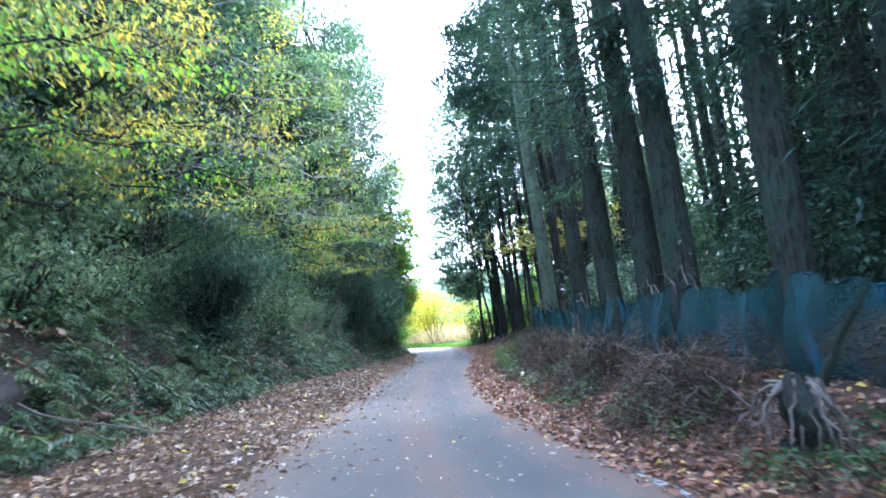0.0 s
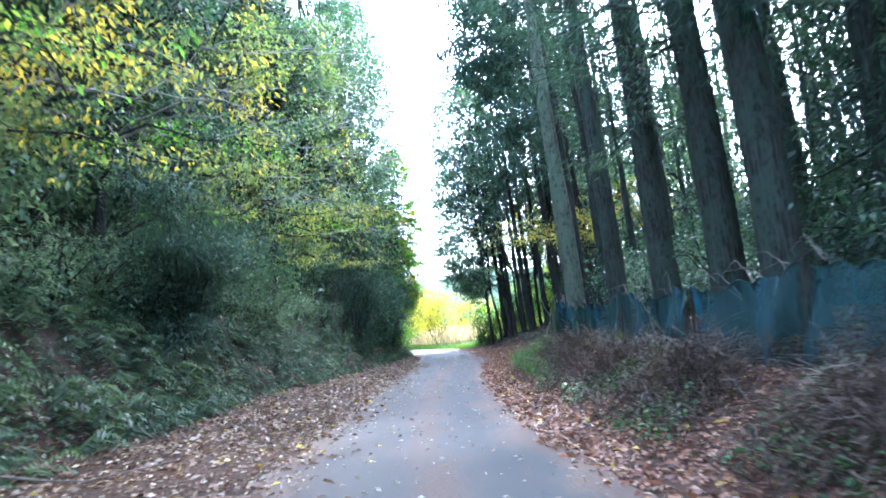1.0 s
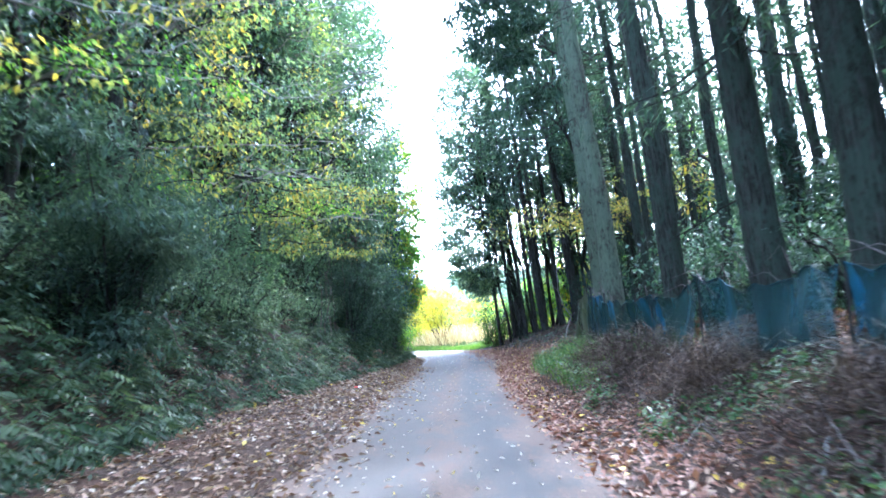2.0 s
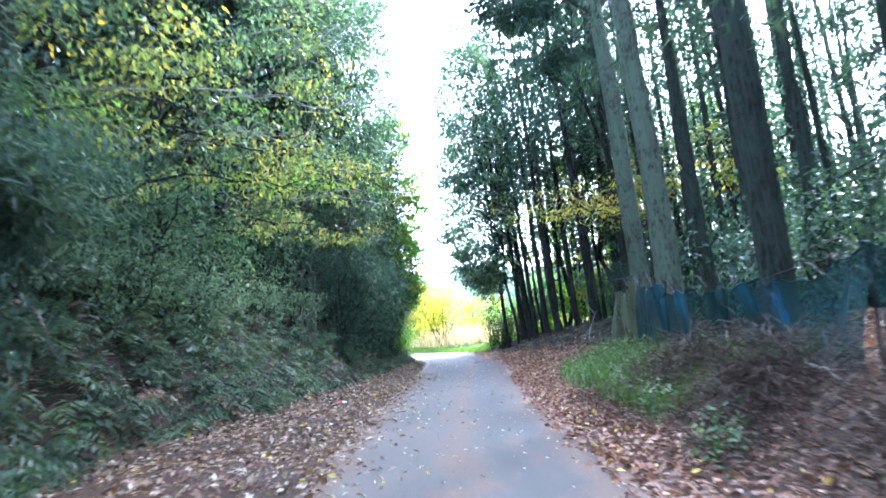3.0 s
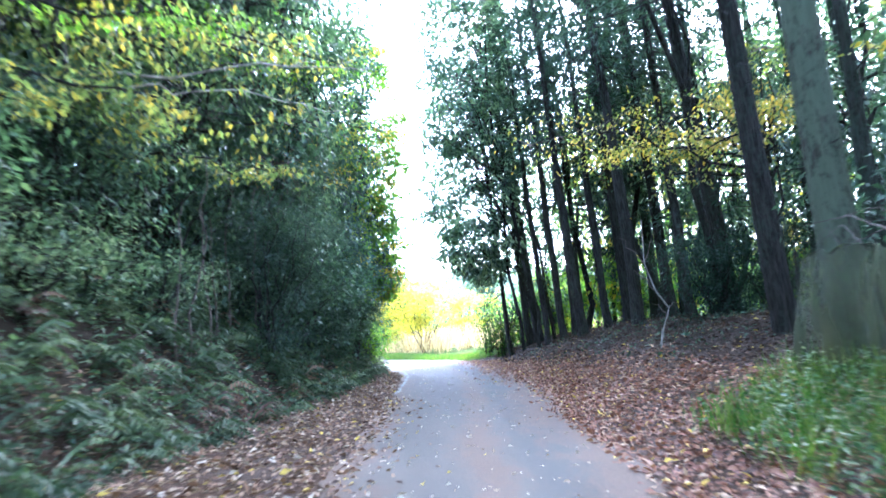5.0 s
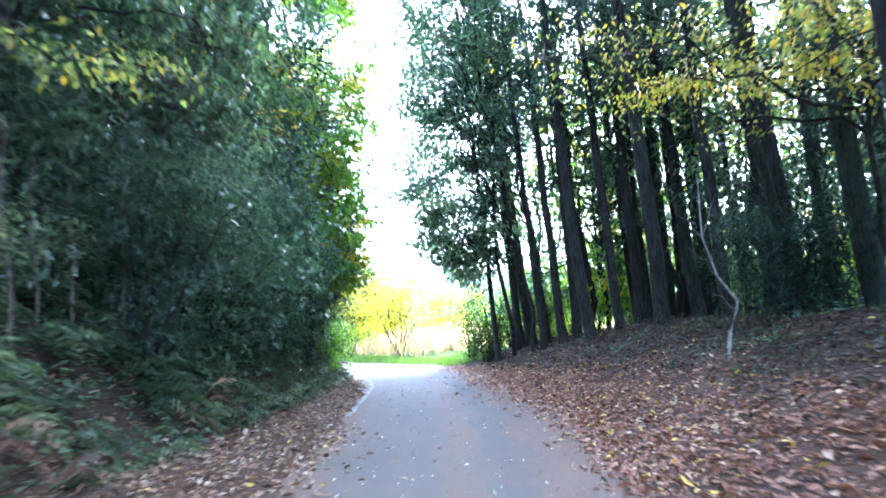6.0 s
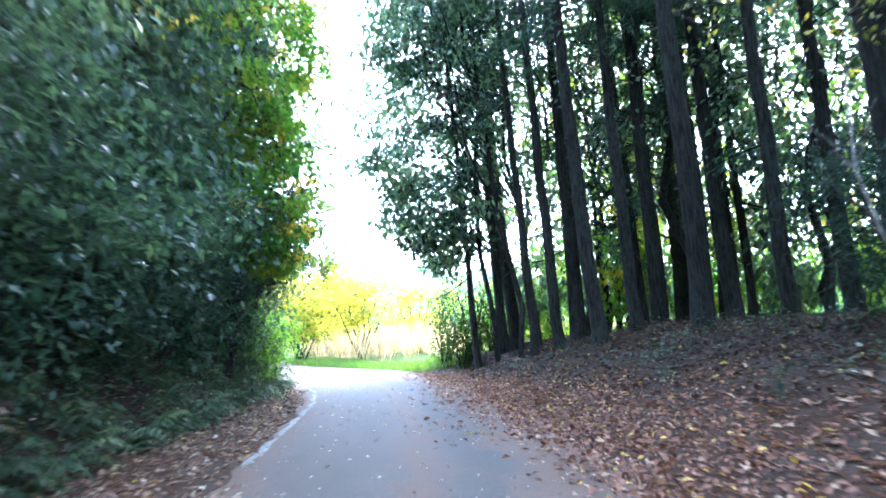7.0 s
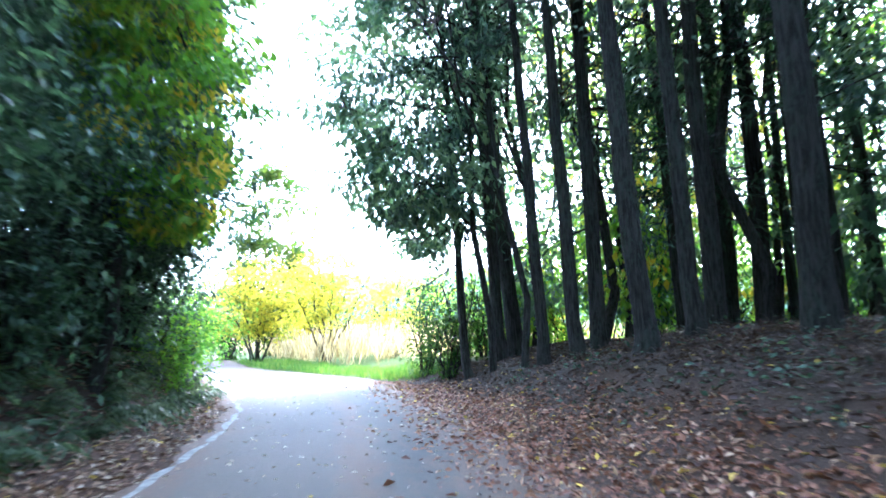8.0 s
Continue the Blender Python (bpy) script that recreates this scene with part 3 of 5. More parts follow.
veiled = cedar("cedar", stand(ROW[1][0], ROW[1][1]), 0.6, 21, 10.0, 2.5, "tall cedar with dark hanging low branches behind the net", sprays=5200, low=0.28, fine=0.7, low_from=4.5)
for i, (x, y, d) in enumerate(ROW[2:]):
    copy_thing(veiled if y < 18 else first, stand(x, y, -3.2 - 0.5 * (i % 3), 70 * i, d / (0.6 if y < 18 else 0.55)))
for x, y, d in ((5.0, 27.8, 0.50), (4.2, 23.6, 0.50)):
    cedar("cedar", stand(x, y, -4.6), d, 21, 11.5, 2.4, "tall cedar with pale lichen-grey bark beside the net", BARK_PALE, 3800)

for i, (x, y, z, tip) in enumerate(((5.0, 9.4, 5.2, (4.1, 8.6, 4.4)), (5.0, 9.4, 6.0, (4.3, 10.4, 5.4)), (5.0, 9.4, 6.8, (3.8, 9.2, 6.4)), (4.62, 12.2, 5.6, (3.9, 11.2, 5.0)), (4.62, 12.2, 6.6, (3.7, 12.6, 6.2)), (4.62, 12.2, 7.6, (3.6, 11.4, 7.4)),
                                    (4.56, 13.8, 6.8, (3.6, 13.0, 6.4)), (4.14, 15.6, 8.2, (3.2, 14.6, 8.0)), (4.56, 13.8, 8.6, (3.2, 13.4, 8.6)), (5.0, 9.4, 8.0, (3.4, 10.0, 7.8)), (4.14, 15.6, 9.6, (2.8, 15.8, 9.6)), (4.35, 20.0, 10.6, (2.9, 19.4, 10.8)))):
    host = min((o for o in scene.objects if o.name.startswith("cedar") and o.type == "EMPTY"), key=lambda o: (o.location.x - x) ** 2 + (o.location.y - y) ** 2)
    bough(host, (x - 0.06 * z, y, z), tip, 420, 0.2, CEDAR_LEAF, 0.42, (0.25, 0.2), "dark hanging needle sprays", True, 0.03, 0.3, 0.7)

# the dark stand past the net
FAR = [(4.05, 51.6, 0.18), (5.0, 52.4, 0.34), (5.5, 52.7, 0.42), (5.3, 49.3, 0.28), (5.85, 48.7, 0.33), (6.48, 49.0, 0.34), (5.75, 45.0, 0.36), (6.8, 45.4, 0.32), (8.1, 47.0, 0.40),
       (7.05, 42.5, 0.42), (10.6, 49.2, 0.44), (11.2, 48.6, 0.28), (9.3, 45.4, 0.40), (8.7, 42.2, 0.34), (7.3, 50.8, 0.22), (9.2, 50.6, 0.26), (10.4, 46.6, 0.24), (9.0, 48.8, 0.22), (10.2, 42.4, 0.36)]
dark = cedar("cedar", stand(*FAR[0][:2], -4), 0.22, 17, 5.5, 2.0, "slim dark cedar with drooping foliage at the stand's edge", BARK_DARK, 5000, 0.1, fine=0.9)
slim = cedar("cedar", stand(*FAR[2][:2], -4.5), 0.44, 20, 8.5, 2.3, "dark cedar trunk in the shaded stand", BARK_DARK, 2900, fine=1.0)
mid = cedar("cedar", stand(*FAR[4][:2], -4), 0.32, 19, 8.5, 2.0, "dark cedar trunk in the shaded stand", BARK_DARK, 2800, fine=1.0)
for i, (x, y, d) in enumerate(FAR):
    if i not in (0, 2, 4):
        kind, own = (dark, 0.22) if d <= 0.26 else (mid, 0.32) if d <= 0.34 else (slim, 0.42)
        copy_thing(kind, stand(x, y, -4.5 + 0.8 * (i % 3), 55 * i, min(1.15, max(0.85, d / own))))

# deeper rows of the plantation
thin = cedar("cedar", stand(9.0, 14.0), 0.34, 20, 9.0, 2.0, "thin cedar deep in the plantation", sprays=950, thick=0.55)
for i in range(92):
    u, w = (i * 0.618034) % 1, (i * 0.754878) % 1
    x, y = 6.8 + 17 * u + rng.uniform(-0.4, 0.4), 7 + 50 * w
    if y > 38 and x < 10.5 or y > 47 and x > 12:
        continue
    copy_thing(thin if i % 6 else first, stand(x, y, -3.2 + rng.normal() * 1.2, rng.uniform(0, 360), rng.uniform(0.7, 1.05), rng.normal()))

for i, (x, y) in enumerate(((12.5, 19.5), (11.5, 12.0), (14.5, 23.0), (19.0, 13.5), (20.0, 22.5), (14.5, 4.0), (17.0, 8.0), (13.5, 8.0), (16.0, 12.0), (19.5, 4.5), (22.0, 10.0), (15.0, 17.5), (18.0, 20.0), (22.0, 17.0), (16.5, 25.0), (21.5, 27.0))):
    crown_tree("oak_tree", at_ground(x, y), 15, 0.26, (0, 0, 8.8), (2.8, 2.8, 7.6), "dark evergreen deep in the plantation", CEDAR_LEAF, 3800, 0.3, (0.4, 0.2), 110, group="trees past the net", share=0.32)
hang = cedar("cedar", stand(6.35, 32.0, -4.6), 0.46, 22, 9.5, 4.2, "tall cedar with long drooping dark branches", BARK_DARK, 11000, fine=0.9, taper=0.4)
for z, tip, n in ((13.0, (0.9, 30.6, 12.4), 900), (11.8, (1.7, 29.6, 11.2), 800), (14.5, (2.2, 31.0, 13.8), 900), (9.6, (3.2, 30.2, 8.4), 700), (11.0, (2.6, 30.0, 10.0), 700), (15.5, (1.4, 31.5, 15.0), 800)):
    bough(hang, (6.35 - 0.08 * z, 32.0, z), tip, n, 0.3, CEDAR_LEAF, 0.5, (0.3, 0.2), "dark drooping needle sprays", True, 0.05, 0.5, 0.5)
crown_tree("maple_tree", at_ground(8.3, 29.6), 6.0, 0.12, (0, 0, 4.6), (1.5, 1.4, 1.1), "slender yellow-leaved tree deep among the cedars", MAPLE, 700, 0.14, (0.5, 0.25), 40, group="trees past the net")
# trees at the stand's end whose crowns hang over the lane
cedar("cedar", stand(8.4, 38.4, -7), 0.5, 22, 9.0, 5.0, "tall dark cedar with branches hanging over the lane", BARK_DARK, 5500, thick=1.0, fine=0.9, taper=0.65)
EDGE = "trees past the net"
crown_tree("cedar", at_ground(7.9, 37.6), 16.5, 0.2, (-4.7, -2.2, 13.4), (1.9, 1.7, 2.3), "leaning cedar with a dark drooping top over the lane", CEDAR_LEAF, 5200, 0.24, (0.3, 0.2), 110, group=EDGE, share=0.34)
GREY = "evergreen oak with a gappy grey-green crown over the lane"
corner_oak = crown_tree("oak_tree", at_ground(4.5, 50.8), 17, 0.16, (-2.0, -0.2, 10.4), (2.9, 2.6, 7.2), GREY, EVERGREEN, 10500, 0.22, (0.55, 0.26), 280, group=EDGE, share=0.22)
crown_tree("oak_tree", at_ground(5.6, 53.8), 14, 0.15, (-2.4, 0.2, 8.4), (3.1, 2.4, 5.6), GREY, EVERGREEN, 9500, 0.23, (0.5, 0.24), 240, group=EDGE, share=0.22)
crown_tree("oak_tree", at_ground(4.9, 49.6), 19, 0.15, (-2.7, 0.2, 13.6), (2.4, 2.3, 5.0), GREY, EVERGREEN, 4400, 0.23, (0.5, 0.24), 200, group=EDGE, share=0.24)
crown_tree("oak_tree", at_ground(6.2, 52.0), 19, 0.15, (-2.9, 0.4, 12.6), (2.7, 2.3, 5.6), GREY, EVERGREEN, 3400, 0.24, (0.5, 0.24), 170, group=EDGE, share=0.24)
for x, y, h, w in ((3.3, 54.6, 3.0, 0.9), (4.2, 54.0, 3.6, 1.0), (3.75, 52.9, 2.2, 0.7), (5.2, 55.2, 3.8, 1.2)):
    shrub("shrub", at_ground(x, y), h, w, "young leafy bush at the corner of the dark stand", FIELD, 1500, 0.12, (0.5, 0.25), group="bushes behind the stand")
crown_tree("oak_tree", at_ground(7.4, 51.5), 16, 0.26, (-1.0, 0, 10.5), (3.0, 3.0, 6.0), GREY, EVERGREEN, 2600, 0.22, (0.5, 0.22), 110, group=EDGE)
crown_tree("oak_tree", at_ground(9.6, 48.0), 17, 0.26, (-1.0, 0, 11.0), (3.2, 3.0, 6.5), GREY, EVERGREEN, 2000, 0.24, (0.5, 0.22), 90, group=EDGE)

# broadleaf trees that fill the gaps between the trunks
for i, (x, y, cz, rz0) in enumerate(((11.5, 36.5, 7.5, 5.5), (13.5, 41.0, 7.0, 5.5), (12.5, 46.0, 8.0, 6.0), (16.5, 37.0, 7.5, 6.0), (17.0, 44.0, 7.5, 6.0), (15.5, 30.0, 8.5, 5.5), (19.0, 24.0, 9.0, 6.0), (18.5, 15.0, 9.0, 6.0), (20.5, 32.0, 8.0, 6.5), (13.0, 22.0, 11.0, 4.5))):
    crown_tree("oak_tree", at_ground(x, y), cz + 2, 0.24, (0, 0, cz * (1.0 if y < 42 else 0.6)), (3.0, 3.0, rz0 * (1.0 if y < 42 else 0.72)), "shaded evergreen oak among the cedars", CEDAR_LEAF if y < 33 else EVERGREEN, 2800, 0.3, (0.4, 0.2), 100, group=EDGE)

# yellowing maple that reaches over the apron from among the cedars
crown_tree("maple_tree", at_ground(8.2, 35.4), 6.5, 0.14, (0.2, 0.3, 5.6), (1.6, 1.5, 0.9), "slender maple with yellowing leaves under the cedars", MAPLE, 900, 0.095, (0.5, 0.25), 40, group=EDGE,
           limbs=[((-0.2, -0.1, 3.4), (-6.0, -1.3, 3.9), 400), ((-0.2, 0, 3.8), (-4.4, -0.2, 4.4), 340), ((-0.1, 0, 3.0), (-3.6, 2.6, 4.2), 190), ((0, 0, 3.6), (-2.6, -2.6, 4.2), 140)])

slim_maple = scene.objects["maple_tree.001"]
for z, tip, n in ((4.6, (4.3, 35.8, 5.1), 420), (4.4, (5.6, 33.6, 4.9), 380), (4.8, (6.9, 32.6, 5.3), 320), (5.0, (5.0, 37.2, 5.6), 320), (5.2, (6.4, 34.2, 5.9), 300)):
    bough(slim_maple, (8.2, 35.4, z), tip, n, 0.115, MAPLE, 0.45, (0.7, 0.25), "", False, 0.03, 0.3)
for tip, n in (((0.9, 50.0, 4.4), 360), ((1.9, 49.6, 3.4), 360), ((2.6, 50.4, 2.8), 320), ((0.4, 51.2, 6.2), 360), ((3.2, 51.6, 2.6), 260)):
    bough(corner_oak, (3.9, 50.8, tip[2] + 1.6), tip, n, 0.17, EVERGREEN, 0.55, (0.55, 0.25), "", False, 0.03, 0.4)

# left bank: roadside trees with turning leaves
LEFT = [(-6.9, 5.5, 12), (-7.1, 9.5, 13), (-7.0, 13.5, 13), (-7.0, 17.5, 13), (-6.8, 21.5, 14), (-6.5, 25.6, 13), (-6.0, 29.8, 13), (-5.6, 33.6, 13)]
roadside = []
for i, (x, y, h) in enumerate(LEFT):
    arms = [((0.3, 0, 3.0), (3.4, 0.8, 3.2), 240), ((0.3, 0, 3.6), (2.8, -1.0, 4.4), 240), ((0.3, 0.2, 5.0), (3.6, 0.2, 6.4), 260)]
    kind = (SUNNY, AUTUMN, AUTUMN, EVERGREEN, AUTUMN, EVERGREEN, AUTUMN, EVERGREEN)[i]
    roadside.append(crown_tree("beech_tree", at_ground(x, y), h, 0.2, (1.0, 0, 7.0), (2.5, 2.7, 5.0), "roadside tree with green and yellowing autumn leaves", kind, 5000 if i < 2 else 6800, 0.135, (0.12 if i == 3 else 0.36 + 0.12 * (i % 3), 0.28), 120, limbs=arms, share=0.22, bare=7))
# long boughs of theirs that reach out towards the lane
for i, tip, n, size, kind, tone in ((0, (-2.3, 6.6, 4.0), 620, 0.075, SUNNY, 0.35), (0, (-2.9, 8.2, 3.5), 420, 0.07, SUNNY, 0.3), (0, (-2.6, 7.6, 5.0), 520, 0.085, AUTUMN, 0.7), (1, (-2.6, 11.6, 4.6), 420, 0.09, AUTUMN, 0.75),
                                    (1, (-3.3, 12.4, 3.7), 340, 0.09, AUTUMN, 0.6), (2, (-2.5, 15.4, 4.6), 420, 0.08, SUNNY, 0.35), (3, (-2.9, 18.4, 3.9), 160, 0.08, SUNNY, 0.3),
                                    (4, (-2.4, 23.2, 3.9), 460, 0.11, AUTUMN, 0.72), (4, (-1.9, 24.2, 4.7), 420, 0.11, AUTUMN, 0.8), (5, (-2.3, 27.6, 3.8), 420, 0.10, AUTUMN, 0.75),
                                    (5, (-2.0, 28.4, 4.9), 380, 0.10, SUNNY, 0.6), (6, (-2.4, 32.4, 4.2), 420, 0.11, AUTUMN, 0.7), (6, (-1.9, 32.0, 6.2), 400, 0.11, AUTUMN, 0.8), (7, (-1.8, 36.4, 7.4), 420, 0.12, SUNNY, 0.7)):
    x, y, h = LEFT[i]
    bough(roadside[i], (x + 0.1, y, tip[2] - 0.5), tip, n, size, kind, 0.5, (tone - (0.2 if i > 1 else 0.05), 0.25), "", False, 0.035, 0.35)
for tip, n, size, tone in (((-1.5, 40.6, 6.4), 420, 0.10, 0.7), ((-1.2, 42.6, 7.4), 420, 0.11, 0.75), ((-1.3, 44.4, 5.6), 360, 0.11, 0.6), ((-2.2, 39.0, 5.4), 300, 0.10, 0.85)):
    bough(roadside[7], (-5.2, 34.5, tip[2] - 0.4), tip, n, size, AUTUMN, 0.5, (tone, 0.25), "", False, 0.04, 0.4)
# bare dark trunks that show through the leaves
for x, y, d in ((-6.3, 19.9, 0.34), (-7.6, 20.6, 0.40), (-5.5, 27.6, 0.32), (-8.4, 15.6, 0.36), (-7.4, 31.0, 0.36)):
    cedar("cedar", stand(x, y, 1.0), d, 19, 7.5, 2.4, "straight dark conifer trunk on the leafy bank", BARK_DARK, 4200, fine=1.1)
# dense evergreens that close the left side towards the bend
for x, y, h, cz, rx0, rz0, tn in ((-4.9, 36.8, 16, 8.6, 2.6, 7.2, 0.38), (-4.4, 40.2, 18, 9.6, 2.5, 8.4, 0.42), (-4.9, 43.6, 18, 9.6, 2.4, 8.4, 0.46), (-3.9, 47.0, 8, 3.8, 2.2, 3.4, 0.5)):
    crown_tree("oak_tree", at_ground(x, y), h, 0.28, (0.95, 0, cz), (rx0, 2.4, rz0), "evergreen oak with a dense dark crown beside the lane", EVERGREEN, 17000, 0.165, (tn, 0.2), 300)
crown_tree("beech_tree", at_ground(-2.6, 44.6), 12, 0.18, (0.85, 0, 7.0), (1.5, 2.4, 5.0), "sunlit tree with yellow-green leaves at the bend", SUNNY, 13500, 0.17, (0.5, 0.2), 240)
bend_tree = crown_tree("beech_tree", at_ground(-4.6, 49.4), 10, 0.2, (1.5, 0.2, 6.4), (2.0, 1.8, 3.0), "sunlit tree with yellow-green leaves leaning over the bend", EVERGREEN, 6000, 0.22, (0.85, 0.2), 150)
crown_tree("beech_tree", at_ground(-3.4, 71.0), 9, 0.18, (0.7, 0, 5.6), (2.3, 2.0, 4.3), "bright green tree in the sun beyond the bend", FIELD, 4600, 0.36, (0.9, 0.3), 110, share=0.3)
for i, y in enumerate(np.arange(34.5, 49.5, 1.7)):
    x = float(np.interp(y, *TOE_L)) - 0.75
    shrub("shrub", at_ground(x, y), 4.6 - 0.5 * (i % 2), 1.7, "tall dark evergreen bush crowding the lane", EVERGREEN if i % 2 else CEDAR_LEAF, 7500, 0.13, (0.42 if i % 2 else 0.6, 0.2), i % 2 == 0)
# thin stems in the shaded thicket
for i in range(8):
    y = 30.2 + 0.75 * i + rng.uniform(-0.2, 0.2)
    x = float(np.interp(y, *TOE_L)) - rng.uniform(0.7, 1.0)
    h = rng.uniform(2.2, 3.6)
    o = at_ground(x, y)
    e = thing("sapling", o, "thin leafless grey sapling at the foot of the thicket", "sapling", "saplings of the thicket")
    g = Geo()
    g.tube(bend((0, 0, -0.15), (rng.uniform(-0.2, 0.3), rng.uniform(-0.3, 0.3), h), 0.02, 9, 0.012), np.linspace(0.022, 0.009, 9), 6, rough=0.06)
    g.link("stem", TWIG, e, smooth=True)
for tip, n, tone in (((-0.9, 48.6, 5.6), 420, 0.75), ((-1.0, 49.6, 7.0), 420, 0.85), ((-1.3, 47.8, 4.6), 360, 0.7), ((-1.2, 49.0, 8.4), 380, 0.85)):
    bough(bend_tree, (-4.2, 49.4, tip[2] - 0.6), tip, n, 0.15, EVERGREEN, 0.5, (tone, 0.25), "", False, 0.04, 0.4)
# two tall ones that stand above the rest
for x, y in ((-6.4, 29.0), (-5.6, 35.0)):
    crown_tree("oak_tree", at_ground(x, y), 21, 0.34, (0.9, 0, 14.0), (2.7, 2.7, 6.5), "tall evergreen oak rising above the bank", EVERGREEN, 8000, 0.19, (0.5, 0.22), 160)
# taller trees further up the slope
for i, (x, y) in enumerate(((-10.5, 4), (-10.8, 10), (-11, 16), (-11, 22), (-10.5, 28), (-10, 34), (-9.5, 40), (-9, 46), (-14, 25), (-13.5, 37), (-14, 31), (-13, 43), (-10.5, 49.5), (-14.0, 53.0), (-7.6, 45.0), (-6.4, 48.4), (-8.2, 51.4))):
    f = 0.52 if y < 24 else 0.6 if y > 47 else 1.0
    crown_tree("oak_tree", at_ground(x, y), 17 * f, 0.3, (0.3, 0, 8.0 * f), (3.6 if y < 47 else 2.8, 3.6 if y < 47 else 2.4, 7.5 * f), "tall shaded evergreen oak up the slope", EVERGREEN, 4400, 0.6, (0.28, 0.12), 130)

# added oak, hidden by the left trees, placed as a sun blocker
crown_tree("oak_tree", at_ground(-5.6, 53.6), 11, 0.26, (0.2, 0, 6.6), (2.3, 2.2, 4.8), "hidden evergreen oak added at the bend to block sun", EVERGREEN, 5200, 0.3, (0.35, 0.2), 130)
# understorey on the bank
i = 0
for y in np.arange(3.0, 35.0, 1.7):
    if 15.6 < y < 19.2:
        continue
    x = float(np.interp(y, *TOE_L)) - 2.3
    shrub("shrub", at_ground(x + rng.uniform(-0.3, 0.3), y + rng.uniform(-0.4, 0.4)), rng.uniform(2.6, 4.2), rng.uniform(1.4, 1.9),
          "dark green bush of dense small leaves on the bank", BUSH if y < 15 else CEDAR_LEAF if i % 2 else EVERGREEN, 3500, 0.13, (0.42 if y < 15 else 0.5, 0.2), i % 3 != 0)
    i += 1
for k, y in enumerate(np.arange(3.5, 36.0, 1.35)):
    x = float(np.interp(y, *TOE_L)) - 1.5
    shrub("shrub", at_ground(x + rng.uniform(-0.35, 0.25), y + rng.uniform(-0.3, 0.3)), rng.uniform(0.9, 1.7), rng.uniform(0.8, 1.1),
          "low leafy bush on the fern bank", BUSH, 1900, 0.10, (0.5, 0.25), k % 2 == 0)
shrub("juniper_bush", at_ground(-5.2, 17.4), 4.2, 1.7, "large dark feathery conifer bush on the bank", CEDAR_LEAF, 15000, 0.16, (0.6, 0.2), True)
for x, y, h in ((-2.45, 47.6, 1.2), (-2.45, 49.0, 1.8), (-2.6, 50.2, 2.0), (-3.2, 51.6, 2.2)):
    shrub("shrub", at_ground(x, y), h, 1.05, "low bright green bush in the light at the bend", SUNNY, 3000, 0.10, (0.25, 0.2))
for i in range(11):
    y = 4.5 + 1.9 * i
    shrub("shrub", at_ground(5.6 + 0.9 * (i % 3), y), rng.uniform(1.7, 2.6), 1.3, "dark evergreen bush behind the net", EVERGREEN, 1900, 0.13, (0.25, 0.2), i % 2 == 0, group="undergrowth of the plantation")
# dark undergrowth among the cedars
for x, y, h in ((10.6, 26.5, 5.0), (13.0, 30.5, 5.5), (9.8, 30.5, 4.5), (16.0, 34.5, 6.0), (12.2, 24.0, 5.0), (9.0, 22.0, 4.2), (14.8, 27.0, 6.0), (10.2, 18.0, 4.5), (8.6, 15.0, 4.0), (12.0, 15.5, 5.0)):
    shrub("shrub", at_ground(x, y), h, 2.2, "tall dark evergreen bush deep in the plantation", CEDAR_LEAF, 2400, 0.26, (0.4, 0.2), group="undergrowth of the plantation")
for i in range(19):
    u, w = (i * 0.618034 + 0.3) % 1, (i * 0.754878 + 0.1) % 1
    x, y = 7.5 + 13 * u, 5 + 38 * w
    shrub("shrub", at_ground(x, y), rng.uniform(1.6, 3.0), rng.uniform(1.4, 2.0), "shaded undergrowth bush among the cedars", EVERGREEN, 1500, 0.16, (0.3, 0.2), group="undergrowth of the plantation")
shrub("shrub", at_ground(7.5, 37.2), 3.0, 1.8, "big dark evergreen bush beside the apron", CEDAR_LEAF, 7000, 0.14, (0.15, 0.2), True, group="undergrowth of the plantation")
shrub("shrub", at_ground(9.6, 38.6), 3.4, 2.2, "big dark evergreen bush beside the apron", CEDAR_LEAF, 5000, 0.14, (0.15, 0.2), True, group="undergrowth of the plantation")
for i, (x, y) in enumerate(((8.8, 53.2), (13.0, 39.0))):
    crown_tree("oak_tree", at_ground(x, y), 8, 0.18, (-0.3, 0, 4.2), (2.0, 2.0, 3.4), "dark evergreen oak inside the stand", EVERGREEN, 1900, 0.22, (0.35, 0.2), 70, group=EDGE, share=0.32)
# sunlit bushes and trees behind the dark stand
for i in range(18):
    x, y = 5.2 + i * 0.95, 56.5 - 0.45 * i + rng.uniform(-0.8, 0.8)
    shrub("shrub", at_ground(x, y), rng.uniform(3.0, 5.5), rng.uniform(1.3, 1.9), "leafy bush glowing green in the sun behind the stand", SUNNY, 2300, 0.17, (0.4, 0.2), group="bushes behind the stand")
for x, y, lf in ((11.5, 50.2, EVERGREEN), (14.5, 51.5, SUNNY), (18.0, 52.0, EVERGREEN), (13.5, 56.0, SUNNY), (9.6, 54.0, SUNNY), (16.5, 48.0, EVERGREEN), (21.0, 48.5, EVERGREEN), (10.4, 43.6, EVERGREEN)):
    crown_tree("oak_tree", at_ground(x, y), 13, 0.2, (0, 0, 7.8), (2.5, 2.4, 5.4), "slim leafy tree against the light behind the stand", lf, 4600, 0.2, (0.45, 0.25), 130, group="bushes behind the stand")
